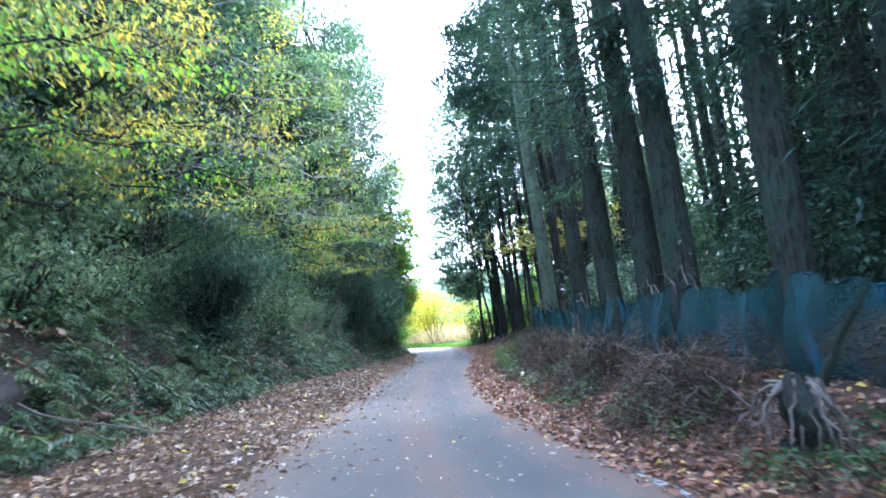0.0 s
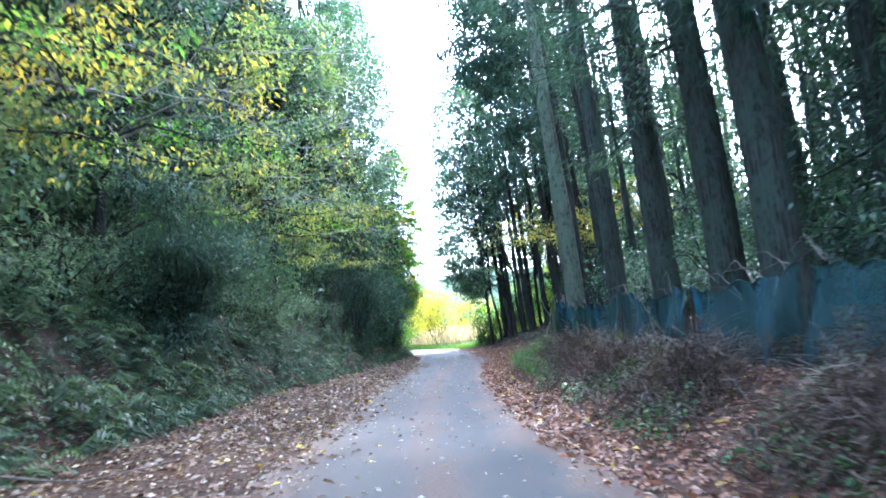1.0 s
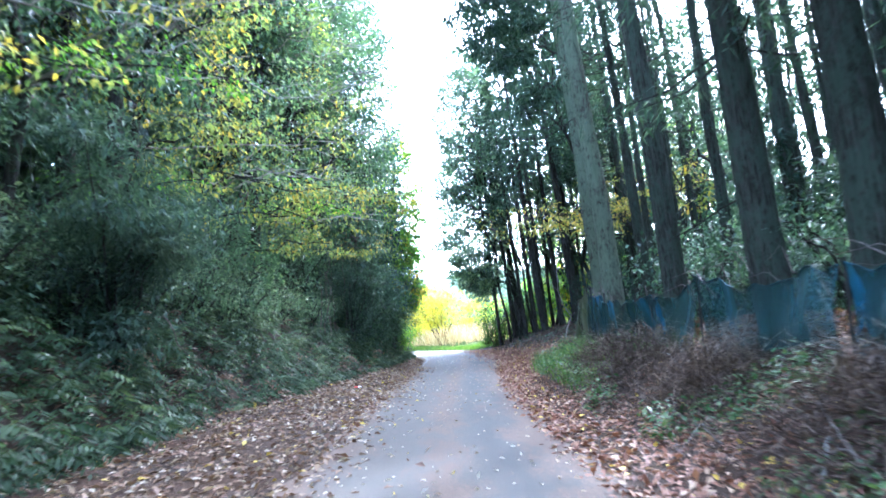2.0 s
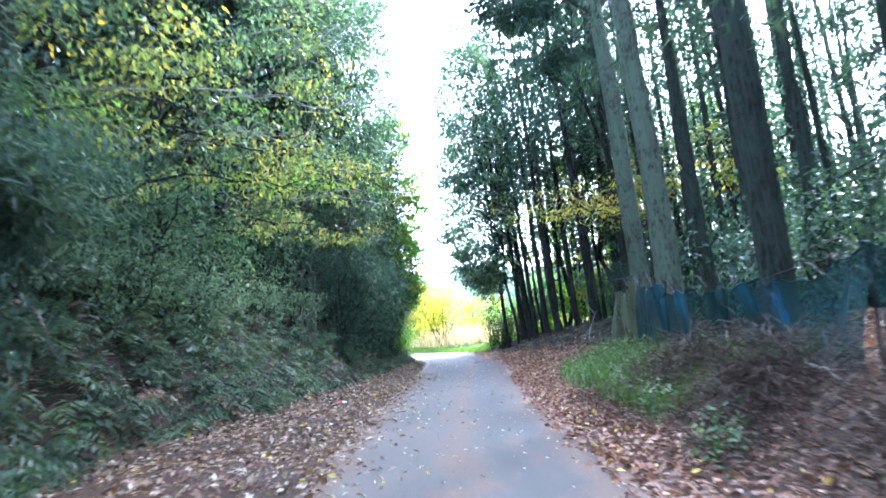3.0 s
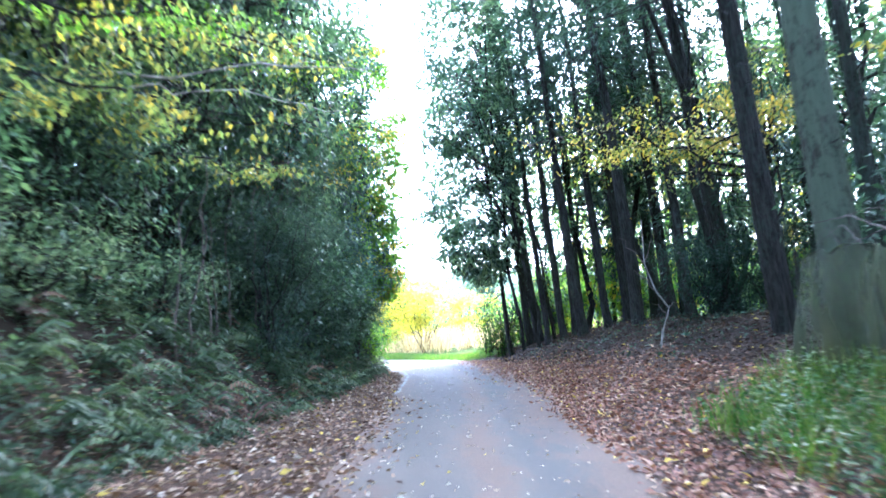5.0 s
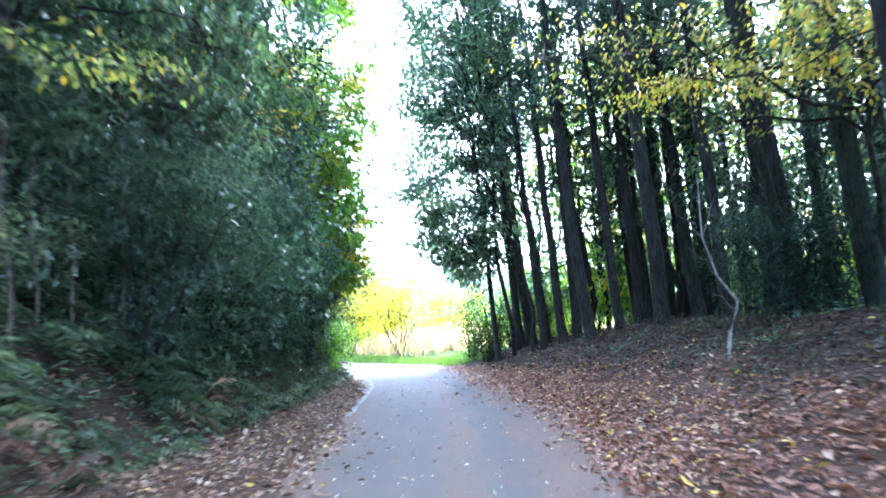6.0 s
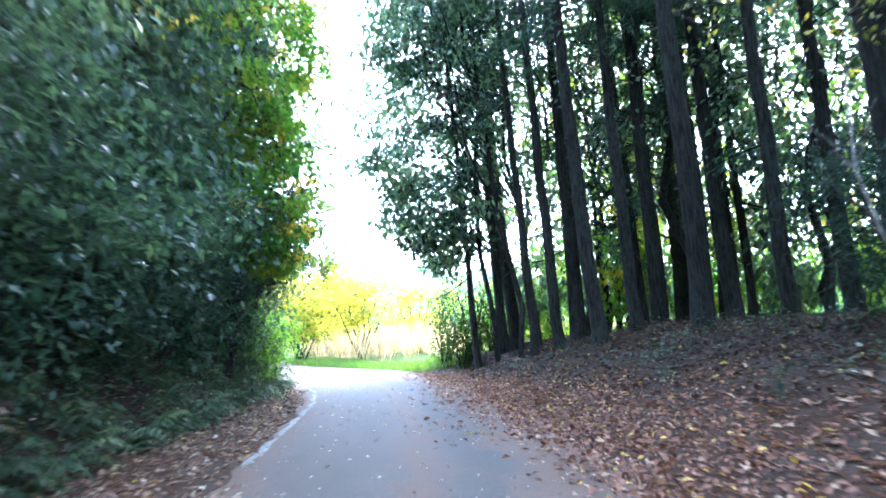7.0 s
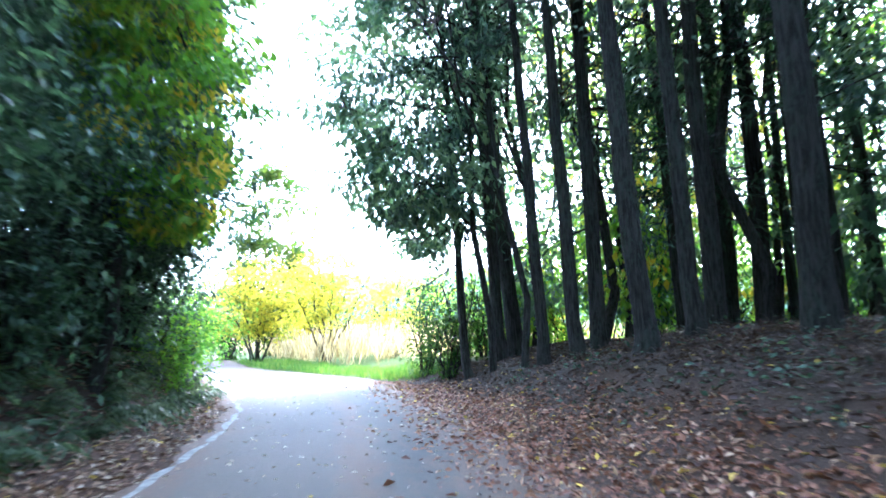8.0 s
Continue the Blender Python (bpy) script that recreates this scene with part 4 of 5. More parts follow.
for i, (x, y) in enumerate(((6.6, 55.0), (8.6, 52.6), (10.8, 53.4), (12.4, 51.0), (12.8, 48.6), (14.6, 46.4), (16.0, 43.0), (8.0, 57.5), (11.6, 57.0), (17.5, 47.5))):
    crown_tree("oak_tree", at_ground(x, y), 11, 0.16, (0, 0, 6.2), (2.2, 2.0, 5.6), "young leafy tree filling the gaps behind the stand", SUNNY if i % 2 else EVERGREEN, 3000, 0.26, (0.62, 0.25), 100, group="bushes behind the stand", share=0.34)
# unseen trees behind the camera, added to close off skylight from there
for i in range(9):
    copy_thing(thin, stand(4.4 + 4.5 * ((i * 0.618) % 1), 1.5 - 3.4 * i, -3.5, 40 * i))
for i, (x, y) in enumerate(((8.8, 0.5), (9.6, -5.0), (8.5, -12.0), (8.5, -20.0), (12.0, 3.0))):
    crown_tree("oak_tree", at_ground(x, y), 17, 0.3, (-0.8, 0, 8.6), (3.4, 3.4, 8.2), "unseen evergreen oak beside the lane, added to block skylight", EVERGREEN, 3000, 0.42, (0.3, 0.2), 110, group=EDGE)
for i in range(6):
    crown_tree("oak_tree", at_ground(-6.4 - (i % 2), -1.5 - 4.5 * i), 15, 0.3, (1.0, 0, 8.0), (3.2, 3.2, 7.4), "unseen evergreen oak behind the camera, added to block skylight", EVERGREEN, 2400, 0.4, (0.35, 0.2), 80)


# ---- the clearing in the sun ----
def forked_tree(x, y, tall, wide, stems, n_leaf):
    """A low tree that forks at the ground into bare splayed stems, with thin yellow foliage above."""
    e = thing("cherry_tree", at_ground(x, y), "small yellow-leaved tree with forked bare stems in sunlight", "tree", "trees in the clearing")
    crown = Geo()
    for k in range(stems):
        u = (k + 0.5) / stems * 2 - 1
        tip = np.array([wide * u + rng.uniform(-0.2, 0.2), rng.uniform(-0.5, 0.5), tall * rng.uniform(0.8, 1.0) * (1 - 0.18 * u * u)])
        p = bend((0.07 * u, 0, -0.2), tip, 0.18 * abs(u), 12, 0.014)
        g = Geo()
        g.tube(p, np.linspace(0.055, 0.008, 12), 6)
        side = Geo()
        for j in range(4, 12):
            for _ in range(2):
                q = p[j] + [rng.normal() * 0.5, rng.normal() * 0.4, rng.uniform(0.0, 0.6)]
                side.tube(bend(p[j], q, 0.03, 4, 0.05), np.linspace(0.012, 0.003, 4), 3)
                n = n_leaf // (stems * 14)
                at = q + rng.normal(size=(n, 3)) * [0.34, 0.34, 0.16]
                ls = rng.uniform(0.6, 1.3, n) * 0.2
                crown.leaves(at, ls, ls * 0.5, unit(n, 0.5) + [0, 0, -0.3], np.clip(rng.normal(0.5 + 0.2 * rng.normal(), 0.25, n), 0, 1), 0.2, 0.1)
        stem = g.link("stem", BARK_DARK, e, smooth=True)
        tagged(side.link("brushwood", BARK_DARK, stem), kind="stuff")
    crown.link("crown", YELLOW, e)


for x, y, h, w, k, n in ((0.3, 63.6, 4.2, 1.9, 6, 2600), (-2.7, 65.5, 4.0, 1.7, 5, 3400), (-0.9, 69.6, 5.0, 2.2, 6, 5600), (3.3, 66.0, 3.6, 1.8, 5, 2400), (-5.0, 72.0, 4.0, 1.8, 4, 3600)):
    forked_tree(x, y, h, w, k, n)
for i in range(12):
    x, y = -9 + i * 2.0, 72 + 4 * ((i * 0.618) % 1)
    shrub("shrub", at_ground(x, y), rng.uniform(1.5, 3.2), rng.uniform(1.4, 2.2), "pale green bush in the sunny field", FIELD, 1500, 0.2, (0.35, 0.25), group="bushes in the field")


def blades(name, spots, tall, width, material, label, category, per=5):
    g = Geo()
    n = len(spots)
    at = np.repeat(spots, per, 0) + rng.normal(size=(n * per, 3)) * [0.07, 0.07, 0]
    ls = rng.uniform(0.5, 1.1, n * per) * tall
    g.leaves(at, ls, width, unit(n * per, 0.3) * 0.35 + [0, 0, 1], rng.uniform(0, 1, n * per), 0.1, 0.12)
    return tagged(g.link(name, material), label, category, kind="stuff")


def spots_where(n, x0, x1, y0, y1, keep):
    x, y = rng.uniform(x0, x1, n), rng.uniform(y0, y1, n)
    k = keep(x, y)
    x, y = x[k], y[k]
    return np.stack([x, y, height(x, y)], 1)


d_right = lambda x, y: x - along_y(EDGE_R, y)
d_left = lambda x, y: along_y(EDGE_L, y) - x
blades("verge_grass", spots_where(9000, -6, 5, 54, 68, lambda x, y: (d_right(x, y) > 0.1) & (d_right(x, y) < 2.2)), 0.35, 0.02, MEADOW, "bright green grass along the sunny verge", "grass")
blades("reeds", spots_where(9000, -14, 22, 60, 92, lambda x, y: d_right(x, y) > 2.2), 2.0, 0.05, REED, "tall dry pale reeds in the field", "reeds", 3)
blades("bank_grass", spots_where(1100, 1.5, 5, 18, 27.5, lambda x, y: (d_right(x, y) > 0.9) & (d_right(x, y) < 2.9)), 0.5, 0.014, MEADOW, "tufts of green grass on the low bank", "grass")

# far wooded ridge beyond the field
xs = np.linspace(-260, 260, 90)
ridge = Geo()
rows_ = []
for k, (dy, f) in enumerate(((0, 0.0), (6, 0.45), (16, 0.8), (34, 1.0), (80, 0.6))):
    rows_.append(np.stack([xs, 190 + dy + 0 * xs, -1.0 + f * (15 + 5 * np.sin(xs * 0.021) + 3 * np.sin(xs * 0.057 + 1) + 1.2 * np.sin(xs * 0.31 + k))], 1))
k = (np.arange(4)[:, None] * 90 + np.arange(89)[None]).ravel()
ridge.put(np.concatenate(rows_), np.stack([k, k + 1, k + 91, k + 90], -1))
tagged(ridge.link("backdrop", plain_material("far_woods", (0.05, 0.09, 0.05), (0.13, 0.17, 0.09), 0.25, 0.95, 0.6), smooth=True), "distant low wooded ridge in haze", "hill", kind="structure")

# ---- ferns ----
def ferns(name, n, y0, y1, material, label, tones, top=1.0, long_=(0.45, 1.0)):
    """Arching fronds with fine paired leaflets that hang down the face of the bank."""
    g = Geo()
    y = rng.uniform(y0, y1, n)
    x = along_y(TOE_L, y) + 0.25 - 3.0 * rng.uniform(0, 1, n) ** 1.1
    z = height(x, y)
    s = np.linspace(0.14, 1, 11)
    for cx, cy, cz in zip(x, y, z):
        mean = rng.normal(tones[0], 0.2)
        for a in rng.normal(0, 1.1, rng.integers(4, 8)):
            ln = rng.uniform(*long_)
            d = np.array([math.cos(a), math.sin(a) - 0.15, 0])
            d /= np.linalg.norm(d)
            lift, fall = rng.uniform(0.7, 1.5), rng.uniform(0.9, 1.9)
            pts = np.array([cx, cy, cz]) + d * (s * ln * 0.75)[:, None] + np.array([0, 0, 1.0]) * (ln * (lift * s - fall * s * s))[:, None]
            side = np.array([-d[1], d[0], 0])
            w = ln * 0.2 * np.sin(np.pi * np.clip(s * 0.9 + 0.08, 0, 1))
            tone = np.clip(rng.normal(mean, tones[1]), 0, top)
            for sg in (1, -1):
                g.leaves(pts, w + 0.012, ln * 0.045, sg * side + d * 0.3 + [0, 0, -0.45], np.full(11, tone), 0.1, 0.1)
    return tagged(g.link(name, material), label, "ferns", kind="stuff")


ferns("ferns", 1050, 3.5, 50, FERN, "green fern fronds hanging down the steep bank", (0.45, 0.22))
ferns("dead_ferns", 45, 4, 48, LITTER, "brown withered fern fronds among the green ones", (0.4, 0.2), 0.72)

def ground_cover(name, spots, size, material, label, tones, rise=0.3):
    g = Geo()
    n = len(spots)
    ls = rng.uniform(0.5, 1.3, n) * size
    g.leaves(spots + np.stack([np.zeros(n), np.zeros(n), rng.uniform(0.02, 1.0, n) ** 1.5 * rise * (0.6 + 0.4 * ripple(spots[:, 0], spots[:, 1], 2.2))], 1), ls, ls * 0.6, unit(n, 0.35) + [0, 0, 0.1], np.clip(rng.normal(tones[0], tones[1], n), 0, 1), 0.2, 0.2)
    return tagged(g.link(name, material), label, "plants", kind="stuff")


ground_cover("creeper", spots_where(22000, -8.0, -1.8, 3, 51, lambda x, y: (x < along_y(TOE_L, y) + 0.1) & (x > along_y(TOE_L, y) - 2.6)), 0.12, EVERGREEN, "low leafy creepers covering the bank", (0.45, 0.3))
ground_cover("weeds", spots_where(20000, 1.5, 4.6, 17.5, 27, lambda x, y: (d_right(x, y) > 0.85) & (x < np.interp(y, [17, 23.5, 31], [3.3, 3.4, 4.4])) & (ripple(x, y, 1.1) > -0.4)), 0.065, GRASS, "leafy green weeds on the low bank", (0.65, 0.25), 0.6)
ground_cover("weeds", spots_where(12000, 1.5, 3.4, 6.0, 18, lambda x, y: (d_right(x, y) > 0.7) & (ripple(x, y, 0.9) > 0.3)), 0.075, GRASS, "sparse green weeds among dead stalks", (0.6, 0.25), 0.4)
ground_cover("weeds", spots_where(1500, 2.3, 3.7, 3.6, 5.6, lambda x, y: (d_right(x, y) > 0.3) & (ripple(x, y, 1.3) > -0.3)), 0.07, GRASS, "green weeds beside the root stump", (0.4, 0.25))
ground_cover("weeds", spots_where(1300, 4.6, 8.0, 33, 43, lambda x, y: (d_right(x, y) > 2.0) & (ripple(x, y, 1.2) > 0.0)), 0.10, EVERGREEN, "low green plants along the edge of the apron", (0.35, 0.25))

# ---- fallen leaves ----
def litter(name, spots, size, label, tones=(0.5, 0.28), lift=0.01, material=None):
    g = Geo()
    n = len(spots)
    ls = rng.uniform(0.6, 1.3, n) * size
    tone = np.where(rng.uniform(size=n) < 0.025, 1.0, np.clip(rng.normal(tones[0], tones[1], n), 0, 0.92 if lift > 0.005 else 0.965))
    g.leaves(spots + [0, 0, lift], ls, ls * rng.uniform(0.35, 0.65, n), unit(n, 0.25), tone, 0.25, 0)
    return tagged(g.link(name, material or LITTER), label, "leaves", kind="stuff")


def road_z(x, y):
    u = np.clip((x - along_y(EDGE_L, y)) / (along_y(EDGE_R, y) - along_y(EDGE_L, y)), 0, 1)
    return along_y(ROAD_Z, y) + 0.035 * (1 - (2 * u - 1) ** 2) + 0.012


def on_road(p):
    """Leaves that have blown onto the asphalt lie on its top."""
    k = (d_left(p[:, 0], p[:, 1]) < 0) & (d_right(p[:, 0], p[:, 1]) < 0)
    p[k, 2] = road_z(p[k, 0], p[k, 1])
    return p


litter("leaf_litter", on_road(spots_where(46000, -5.5, 0, 3, 56, lambda x, y: (d_left(x, y) > np.where(y > 36, 0.12, -0.1) - 0.16 * np.where(y > 36, 0.25, 1) * rng.normal(size=len(x)) ** 2) & (x > along_y(TOE_L, y) - 0.9))), 0.095, "brown and buff fallen leaves along the lane's edge", (0.6, 0.25))
litter("leaf_litter", on_road(spots_where(105000, 0.5, 6.6, 3, 54, lambda x, y: (d_right(x, y) > -np.interp(y, [28, 31, 35, 39], [0.09, 0.2, 0.28, 0.6]) * np.abs(rng.normal(size=len(x)))) & ((y < 29) | (d_right(x, y) < np.interp(y, [29, 33, 38, 44, 50, 54], [2.6, 2.2, 1.9, 1.5, 0.9, 0.3]) + 0.3 * rng.normal(size=len(x)) + 0.3 * ripple(x, y, 0.8))))), 0.095, "reddish brown fallen leaves and needles on the apron", (0.5, 0.26), material=LITTER_RED)
p = spots_where(2700, -2, 3, 2, 60, lambda x, y: (d_left(x, y) < 0) & (d_right(x, y) < 0))
p[:, 2] = road_z(p[:, 0], p[:, 1])
litter("scattered_leaves", p, 0.06, "pale fallen leaves scattered over the asphalt", (0.93, 0.04), 0.004)

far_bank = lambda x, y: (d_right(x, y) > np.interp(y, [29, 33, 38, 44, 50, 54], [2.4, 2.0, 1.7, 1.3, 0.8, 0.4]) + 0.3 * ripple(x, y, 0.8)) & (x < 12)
litter("needle_litter", spots_where(34000, 3.0, 12, 29.5, 53, far_bank), 0.10, "dark brown needles and leaves under the cedars", (0.04, 0.10), 0.015)
ground_cover("weeds", spots_where(4200, 4.0, 11, 31, 50, lambda x, y: far_bank(x, y) & (ripple(x, y, 0.9) > -0.1)), 0.10, EVERGREEN, "low dark plants under the cedars", (0.2, 0.18))

# ---- net along the terrace ----
NET_LINE = [(3.75, 4.0), (3.6, 7.0), (3.5, 10.0), (3.45, 13.0), (3.4, 16.5), (3.35, 19.5), (3.4, 22.0), (3.55, 23.9), (3.95, 27.4)]
NET_TOP = ([4, 7, 10, 13, 16.5, 19.5, 22, 23.9, 27.4], [1.62, 1.56, 1.68, 1.60, 1.70, 1.56, 1.72, 1.96, 1.80])
fence = thing("net_fence", at_ground(3.5, 15.0), "sagging teal and blue net hung on thin posts along the bank", "fence")
fx, fy, fz = fence.location
for i, ((xa, ya), (xb, yb)) in enumerate(zip(NET_LINE, NET_LINE[1:])):
    nu, nv = 44, 14
    u, v = np.meshgrid(np.linspace(0, 1, nu), np.linspace(0, 1, nv), indexing="ij")
    x, y = xa + (xb - xa) * u, ya + (yb - ya) * u
    top = np.interp(y, *NET_TOP) - 0.13 * 4 * u * (1 - u) + 0.05 * np.sin(u * 9 + i * 2) + 0.03 * np.sin(u * 23 + i) + 0.02 * np.sin(u * 41)
    fold = 0.06 * np.sin(u * 11 + i + 2 * v) * (1 - 0.4 * v) + 0.018 * np.sin(u * 27 + 3 * i + 3 * v) + 0.06 * np.sin(v * 4 + u * 3 + i)
    base = height(x, y) - 0.04
    z = base + (top - base) * v
    g = Geo()
    k = (np.arange(nu - 1)[:, None] * nv + np.arange(nv - 1)[None]).ravel()
    g.put(np.stack([x + fold - fx, y - fy, z - fz], -1).reshape(-1, 3), np.stack([k, k + 1, k + nv + 1, k + nv], -1))
    g.link("net_panel", NET_OLIVE if i == 7 else NET, fence, "faded olive net" if i == 7 else "", smooth=True)
    # rolled hem along the top
    g = Geo()
    g.tube(np.stack([x[:, -1] + fold[:, -1] - fx, y[:, -1] - fy, z[:, -1] - fz], -1), 0.010 + 0.006 * np.sin(np.arange(nu) * 0.9), 5)
    g.link("hem", NET_OLIVE if i == 7 else NET, fence, smooth=True)
for x, y in NET_LINE:
    g = Geo()
    z, t = float(height(x, y)), float(np.interp(y, *NET_TOP))
    g.tube([(x + 0.05 - fx, y - fy, z - 0.3 - fz), (x + 0.04 - fx, y - fy, z + 0.5 - fz), (x + 0.06 - fx, y - fy, t + 0.06 - fz)], 0.02, 8)
    g.link("post", BARK_DARK, fence)

# ---- brush, roots and small things ----
def brush(name, spots, tall, label, arch=0.6):
    """Heaps of arching dead stems."""
    g = Geo()
    n = len(spots)
    for k in range(5):
        way = unit(n, 0.4) + [0, 0, 0.45]
        way /= np.linalg.norm(way, axis=1)[:, None]
        ln = (rng.uniform(0.3, 1.0, n) * tall)[:, None]
        a = spots + rng.normal(size=(n, 3)) * [0.14, 0.14, 0.02]
        tone = rng.uniform(0, 1, n) ** 1.8
        for step in range(3):
            seg = way * ln / 3
            g.leaves(a, ln[:, 0] / 2.6, 0.013 - 0.003 * step, way, tone, 0.3, 0)
            a = a + seg
            way = way + rng.normal(size=(n, 3)) * 0.25 + [0, 0, -arch]
            way /= np.linalg.norm(way, axis=1)[:, None]
    return tagged(g.link(name, DEAD), label, "brush", kind="stuff")


brush("dead_brush", spots_where(2700, 1.8, 4.2, 4, 22, lambda x, y: (d_right(x, y) > 0.75) & (x < 3.6) & (ripple(x, y, 1.4) > -0.35)), 0.5, "brown dead fern stalks and brush on the bank")
brush("dead_brush", spots_where(3400, 3.5, 9.5, 29, 49, lambda x, y: d_right(x, y) > 2.5), 0.45, "brown dead stalks at the edge of the apron")

for hx, hy in ((2.7, 7.8), (2.65, 11.2), (2.6, 14.4), (2.7, 17.2), (2.8, 19.6)):
    n = 420
    hs = np.stack([hx + rng.normal(size=n) * 0.3, hy + rng.normal(size=n) * 0.5, np.zeros(n)], 1)
    hs[:, 2] = height(hs[:, 0], hs[:, 1]) + 0.7 * rng.uniform(0, 1, n) * np.exp(-((hs[:, 0] - hx) / 0.4) ** 2 - ((hs[:, 1] - hy) / 0.6) ** 2)
    brush("brush_heap", hs, 0.75, "heap of grey-brown dead stalks and twigs on the bank", 0.35)


def stick(pts, r, label, name="stick", material=None):
    pts = np.asarray(pts, float)
    o = pts[0].copy()
    g = Geo()
    fine = np.stack([np.interp(np.linspace(0, 1, 14), np.linspace(0, 1, len(pts)), pts[:, k] - o[k]) for k in range(3)], 1)
    fine[1:-1] += rng.normal(size=(12, 3)) * 0.006
    g.tube(fine, np.linspace(r, r * 0.3, 14), 6, rough=0.06)
    ob = g.link(name, material or TWIG, smooth=True)
    ob.location = o
    return tagged(ob, label, "branch")


for i in range(48):
    y = rng.uniform(6.0, 24)
    x = float(along_y(EDGE_R, y)) + rng.uniform(0.9, 2.4)
    a = rng.uniform(0, 6.283)
    ln = rng.uniform(0.3, 0.9)
    z = float(height(x, y))
    stick([(x, y, z + 0.05), (x + 0.5 * ln * math.cos(a), y + 0.5 * ln * math.sin(a), z + rng.uniform(0.15, 0.45)), (x + ln * math.cos(a), y + ln * math.sin(a), z + rng.uniform(0.05, 0.5))],
          rng.uniform(0.007, 0.016), "dry grey stick lying in the brush", material=TWIG if i % 5 else TWIG_PALE)

# thin dead branches caught above the net
for i in range(34):
    y = rng.uniform(9, 27)
    x = float(np.interp(y, [4, 20, 27.6], [3.7, 3.5, 4.1])) + rng.uniform(-0.1, 0.4)
    z = float(np.interp(y, *NET_TOP)) + rng.uniform(-0.1, 0.3)
    ln = rng.uniform(0.7, 1.8)
    stick([(x, y, z - 0.25), (x + 0.1, y + 0.5 * ln, z + rng.uniform(-0.05, 0.15)), (x + rng.uniform(-0.2, 0.3), y + ln, z + rng.uniform(-0.1, 0.12))], rng.uniform(0.005, 0.010), "grey dead branch caught on the net")


# ---- uprooted stump, log, hollow and small finds ----
def root_stump(x, y):
    z = float(height(x, y))
    e = thing("stump", (x, y, z), "uprooted grey stump with hanging roots beside the net", "stump")
    g = Geo()
    g.tube(bend((0.1, 0.1, -0.15), (-0.05, -0.1, 0.62), 0, 6, 0.05), [0.2, 0.17, 0.15, 0.15, 0.13, 0.05], 12, rough=0.2)
    g.link("trunk", BARK_CEDAR, e, smooth=True)
    for k in range(24):
        a = k * 0.2618 + rng.uniform(-0.2, 0.2)
        r = rng.uniform(0.25, 0.55)
        g = Geo()
        g.tube(bend((0.06 * math.cos(a), 0.06 * math.sin(a), 0.55), (r * math.cos(a), r * math.sin(a), rng.uniform(-0.05, 0.05)), 0.14, 9, 0.03), np.linspace(0.02, 0.005, 9), 6, rough=0.15)
        g.link("root", TWIG, e, smooth=True)
    return e


root_stump(2.85, 5.6)
stick([(3.25, 5.9, 0.62), (3.28, 5.65, 1.0), (3.3, 5.2, 1.4)], 0.05, "broken reddish log leaning against the net", "log", BARK_CEDAR)
stick([(-5.6, 8.2, 1.25), (-4.6, 8.6, 0.55), (-3.4, 9.6, 0.12), (-2.9, 10.6, 0.1)], 0.018, "long fallen branch lying down the bank", "branch")
stick([(-4.75, 17.8, 1.75), (-4.5, 17.6, 1.72), (-4.35, 17.5, 1.55), (-4.25, 17.5, 1.25), (-4.15, 17.6, 1.1)], 0.018, "pale crooked branch sticking out of the bank")
# added lump, coloured near-black in place of the shadowed hollow under the bank
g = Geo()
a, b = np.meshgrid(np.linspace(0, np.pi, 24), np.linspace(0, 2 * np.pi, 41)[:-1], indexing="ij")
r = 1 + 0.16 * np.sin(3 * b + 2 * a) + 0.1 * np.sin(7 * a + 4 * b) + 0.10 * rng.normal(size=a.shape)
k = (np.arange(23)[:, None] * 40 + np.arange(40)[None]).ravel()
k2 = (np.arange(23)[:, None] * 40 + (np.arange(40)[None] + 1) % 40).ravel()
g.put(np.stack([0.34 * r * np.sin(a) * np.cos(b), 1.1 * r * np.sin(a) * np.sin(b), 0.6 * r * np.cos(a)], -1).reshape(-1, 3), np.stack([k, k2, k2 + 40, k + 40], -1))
mound = g.link("earth_bank", HOLLOW_DARK)
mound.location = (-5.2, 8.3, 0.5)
tagged(mound, "near-black lump standing in for the shadowed hollow at the foot of the bank", "earth")

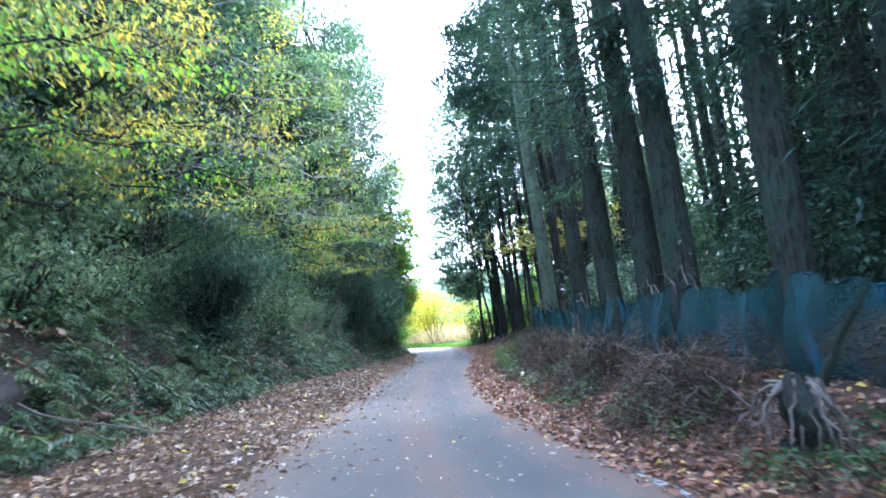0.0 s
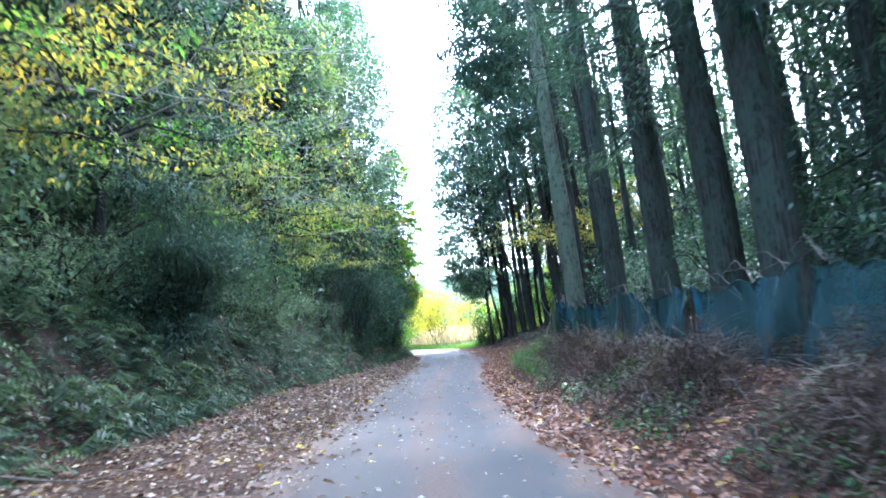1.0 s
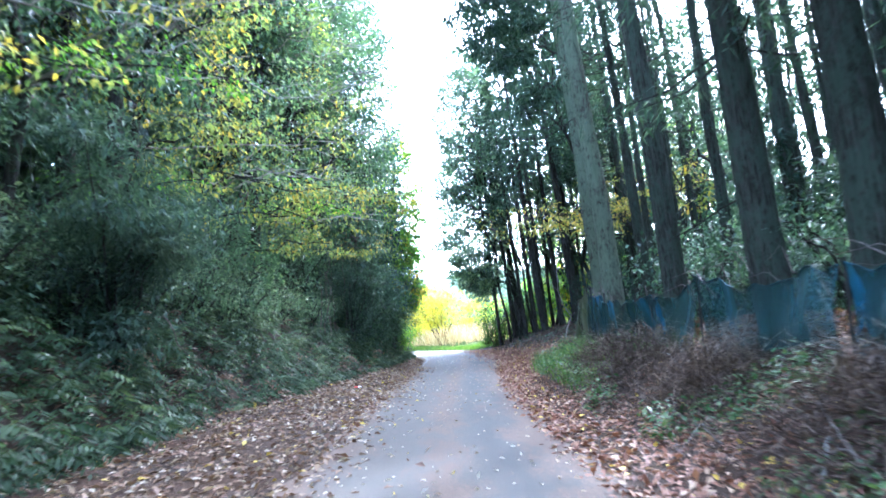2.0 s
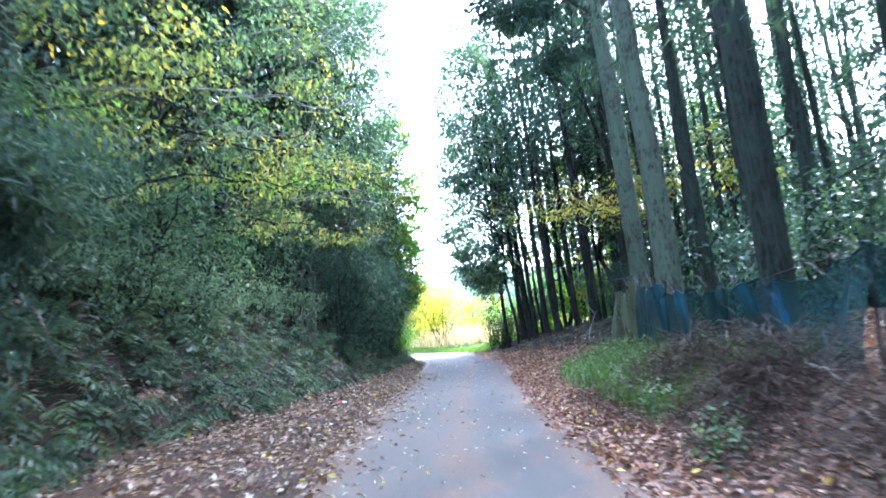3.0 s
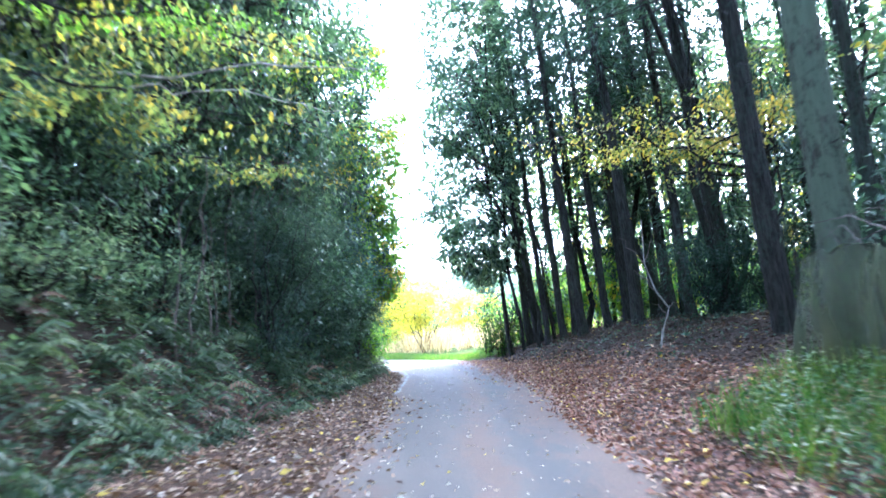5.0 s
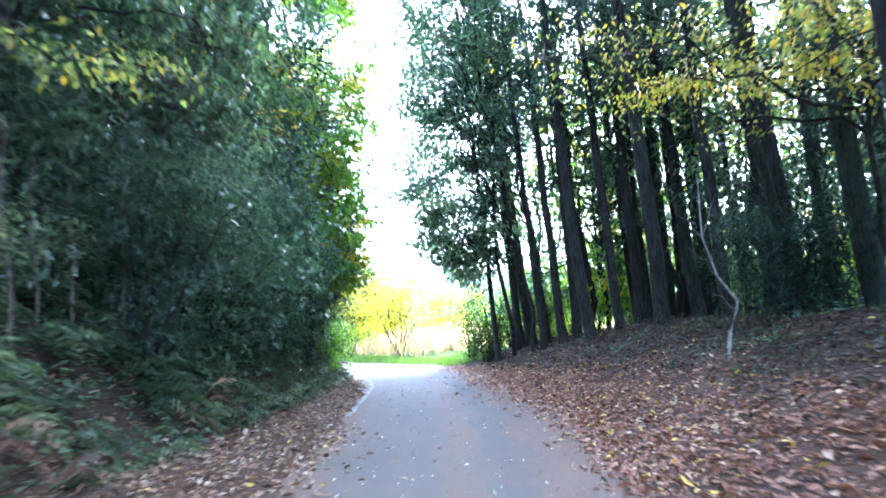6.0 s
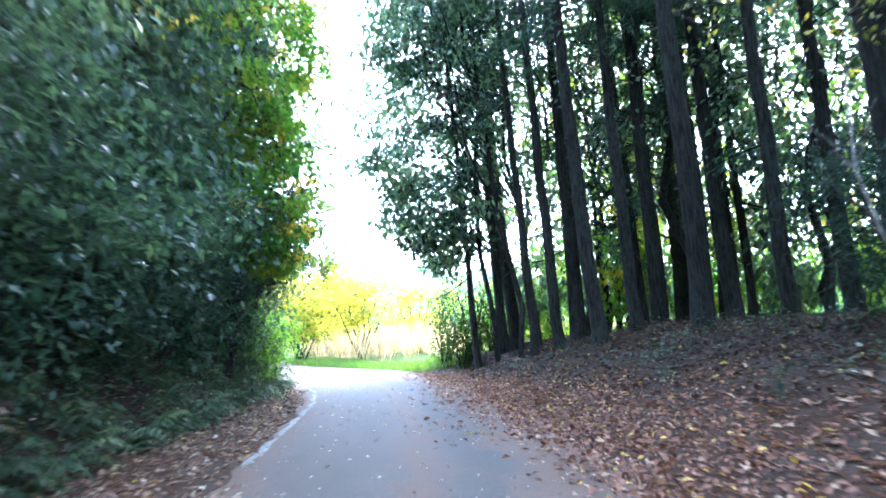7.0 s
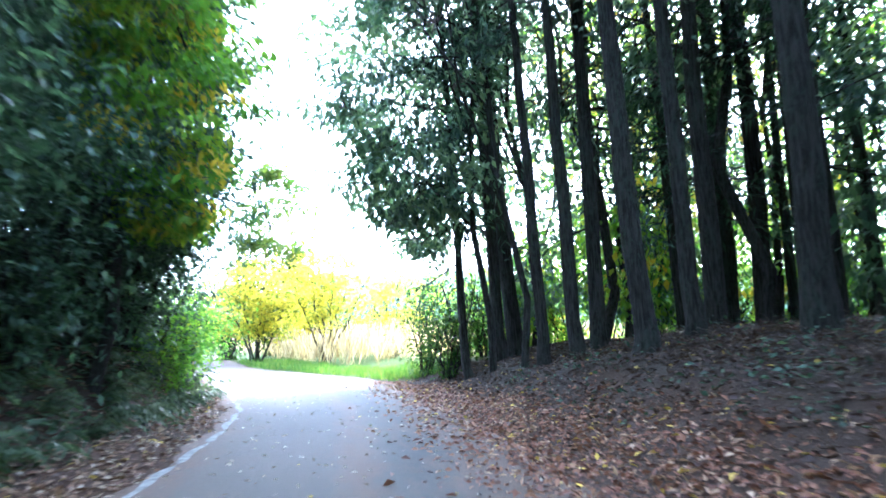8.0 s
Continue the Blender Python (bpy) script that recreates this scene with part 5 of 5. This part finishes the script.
# pale sapling leaning at the edge of the apron
e = thing("sapling", at_ground(4.9, 34.7), "leafless pale crooked sapling at the edge of the apron", "sapling")
stem = np.array([(0, 0, -0.1), (0.1, 0.05, 0.35), (0.28, 0.15, 0.72), (0.36, 0.25, 0.86), (0.1, 0.3, 1.25), (-0.08, 0.35, 1.9), (-0.05, 0.4, 2.9)])
g = Geo()
g.tube(stem, np.linspace(0.030, 0.009, 7), 7, rough=0.05)
g.link("stem", TWIG_PALE, e, smooth=True)
for o, end in (((0.36, 0.25, 0.86), (0.62, 0.4, 0.98)), ((0.28, 0.15, 0.72), (-0.05, 0.2, 1.0)), ((0.1, 0.3, 1.25), (-0.35, 0.3, 1.75)), ((-0.08, 0.35, 1.9), (-0.6, 0.4, 2.5)), ((-0.08, 0.35, 1.9), (0.25, 0.4, 2.6))):
    g = Geo()
    g.tube(bend(o, end, 0.04, 6, 0.04), np.linspace(0.014, 0.004, 6), 5)
    g.link("twig", TWIG, e)

# worn white edge lines
def paint_line(name, ys, xs, width, label):
    """Broken, half-worn stretches of a painted line."""
    g = Geo()
    y0 = ys[0]
    while y0 < ys[-1] - 0.2:
        y1 = min(ys[-1], y0 + rng.uniform(0.9, 2.4))
        y = np.linspace(y0, y1, 9)
        x = np.interp(y, ys, xs) + 0.02 * np.sin(y * 5)
        z = road_z(x, y) + 0.006
        w = width / 2 * rng.uniform(0.6, 1.0, 9)
        w[0] = w[-1] = 0.008
        k = np.arange(8) * 2
        g.put(np.stack([np.stack([x - w, y, z], 1), np.stack([x + w * rng.uniform(0.5, 1, 9), y, z], 1)], 1).reshape(-1, 3), np.stack([k, k + 1, k + 3, k + 2], -1))
        y0 = y1 + rng.uniform(0.02, 0.2)
    return tagged(g.link(name, PAINT), label, "road marking", kind="structure")


paint_line("edge_line", [37, 40.3, 43.9, 47.0, 50.4, 52], [-0.95, -0.80, -0.68, -0.84, -1.5, -2.0], 0.13, "worn white edge line along the asphalt")
paint_line("edge_line", [3.6, 5.2, 6.5], [1.74, 1.74, 1.58], 0.12, "worn white edge line along the asphalt")

# crushed wrapper on the leaves
e = thing("wrapper", (-2.3, 24.3, float(height(-2.3, 24.3)) + 0.03), "crumpled red and white plastic wrapper on fallen leaves", "litter")
for k, m in enumerate((PLASTIC_RED, PLASTIC_WHITE)):
    g = Geo()
    u, v = np.meshgrid(np.linspace(0, 1, 6), np.linspace(0, 1, 5), indexing="ij")
    kk = (np.arange(5)[:, None] * 5 + np.arange(4)[None]).ravel()
    g.put(np.stack([-0.09 + 0.09 * k + 0.09 * u, 0.08 * v, 0.02 * np.sin(9 * u + 5 * v + k) + 0.025], -1).reshape(-1, 3), np.stack([kk, kk + 1, kk + 6, kk + 5], -1))
    g.link("panel", m, e, "red half" if k == 0 else "white half")
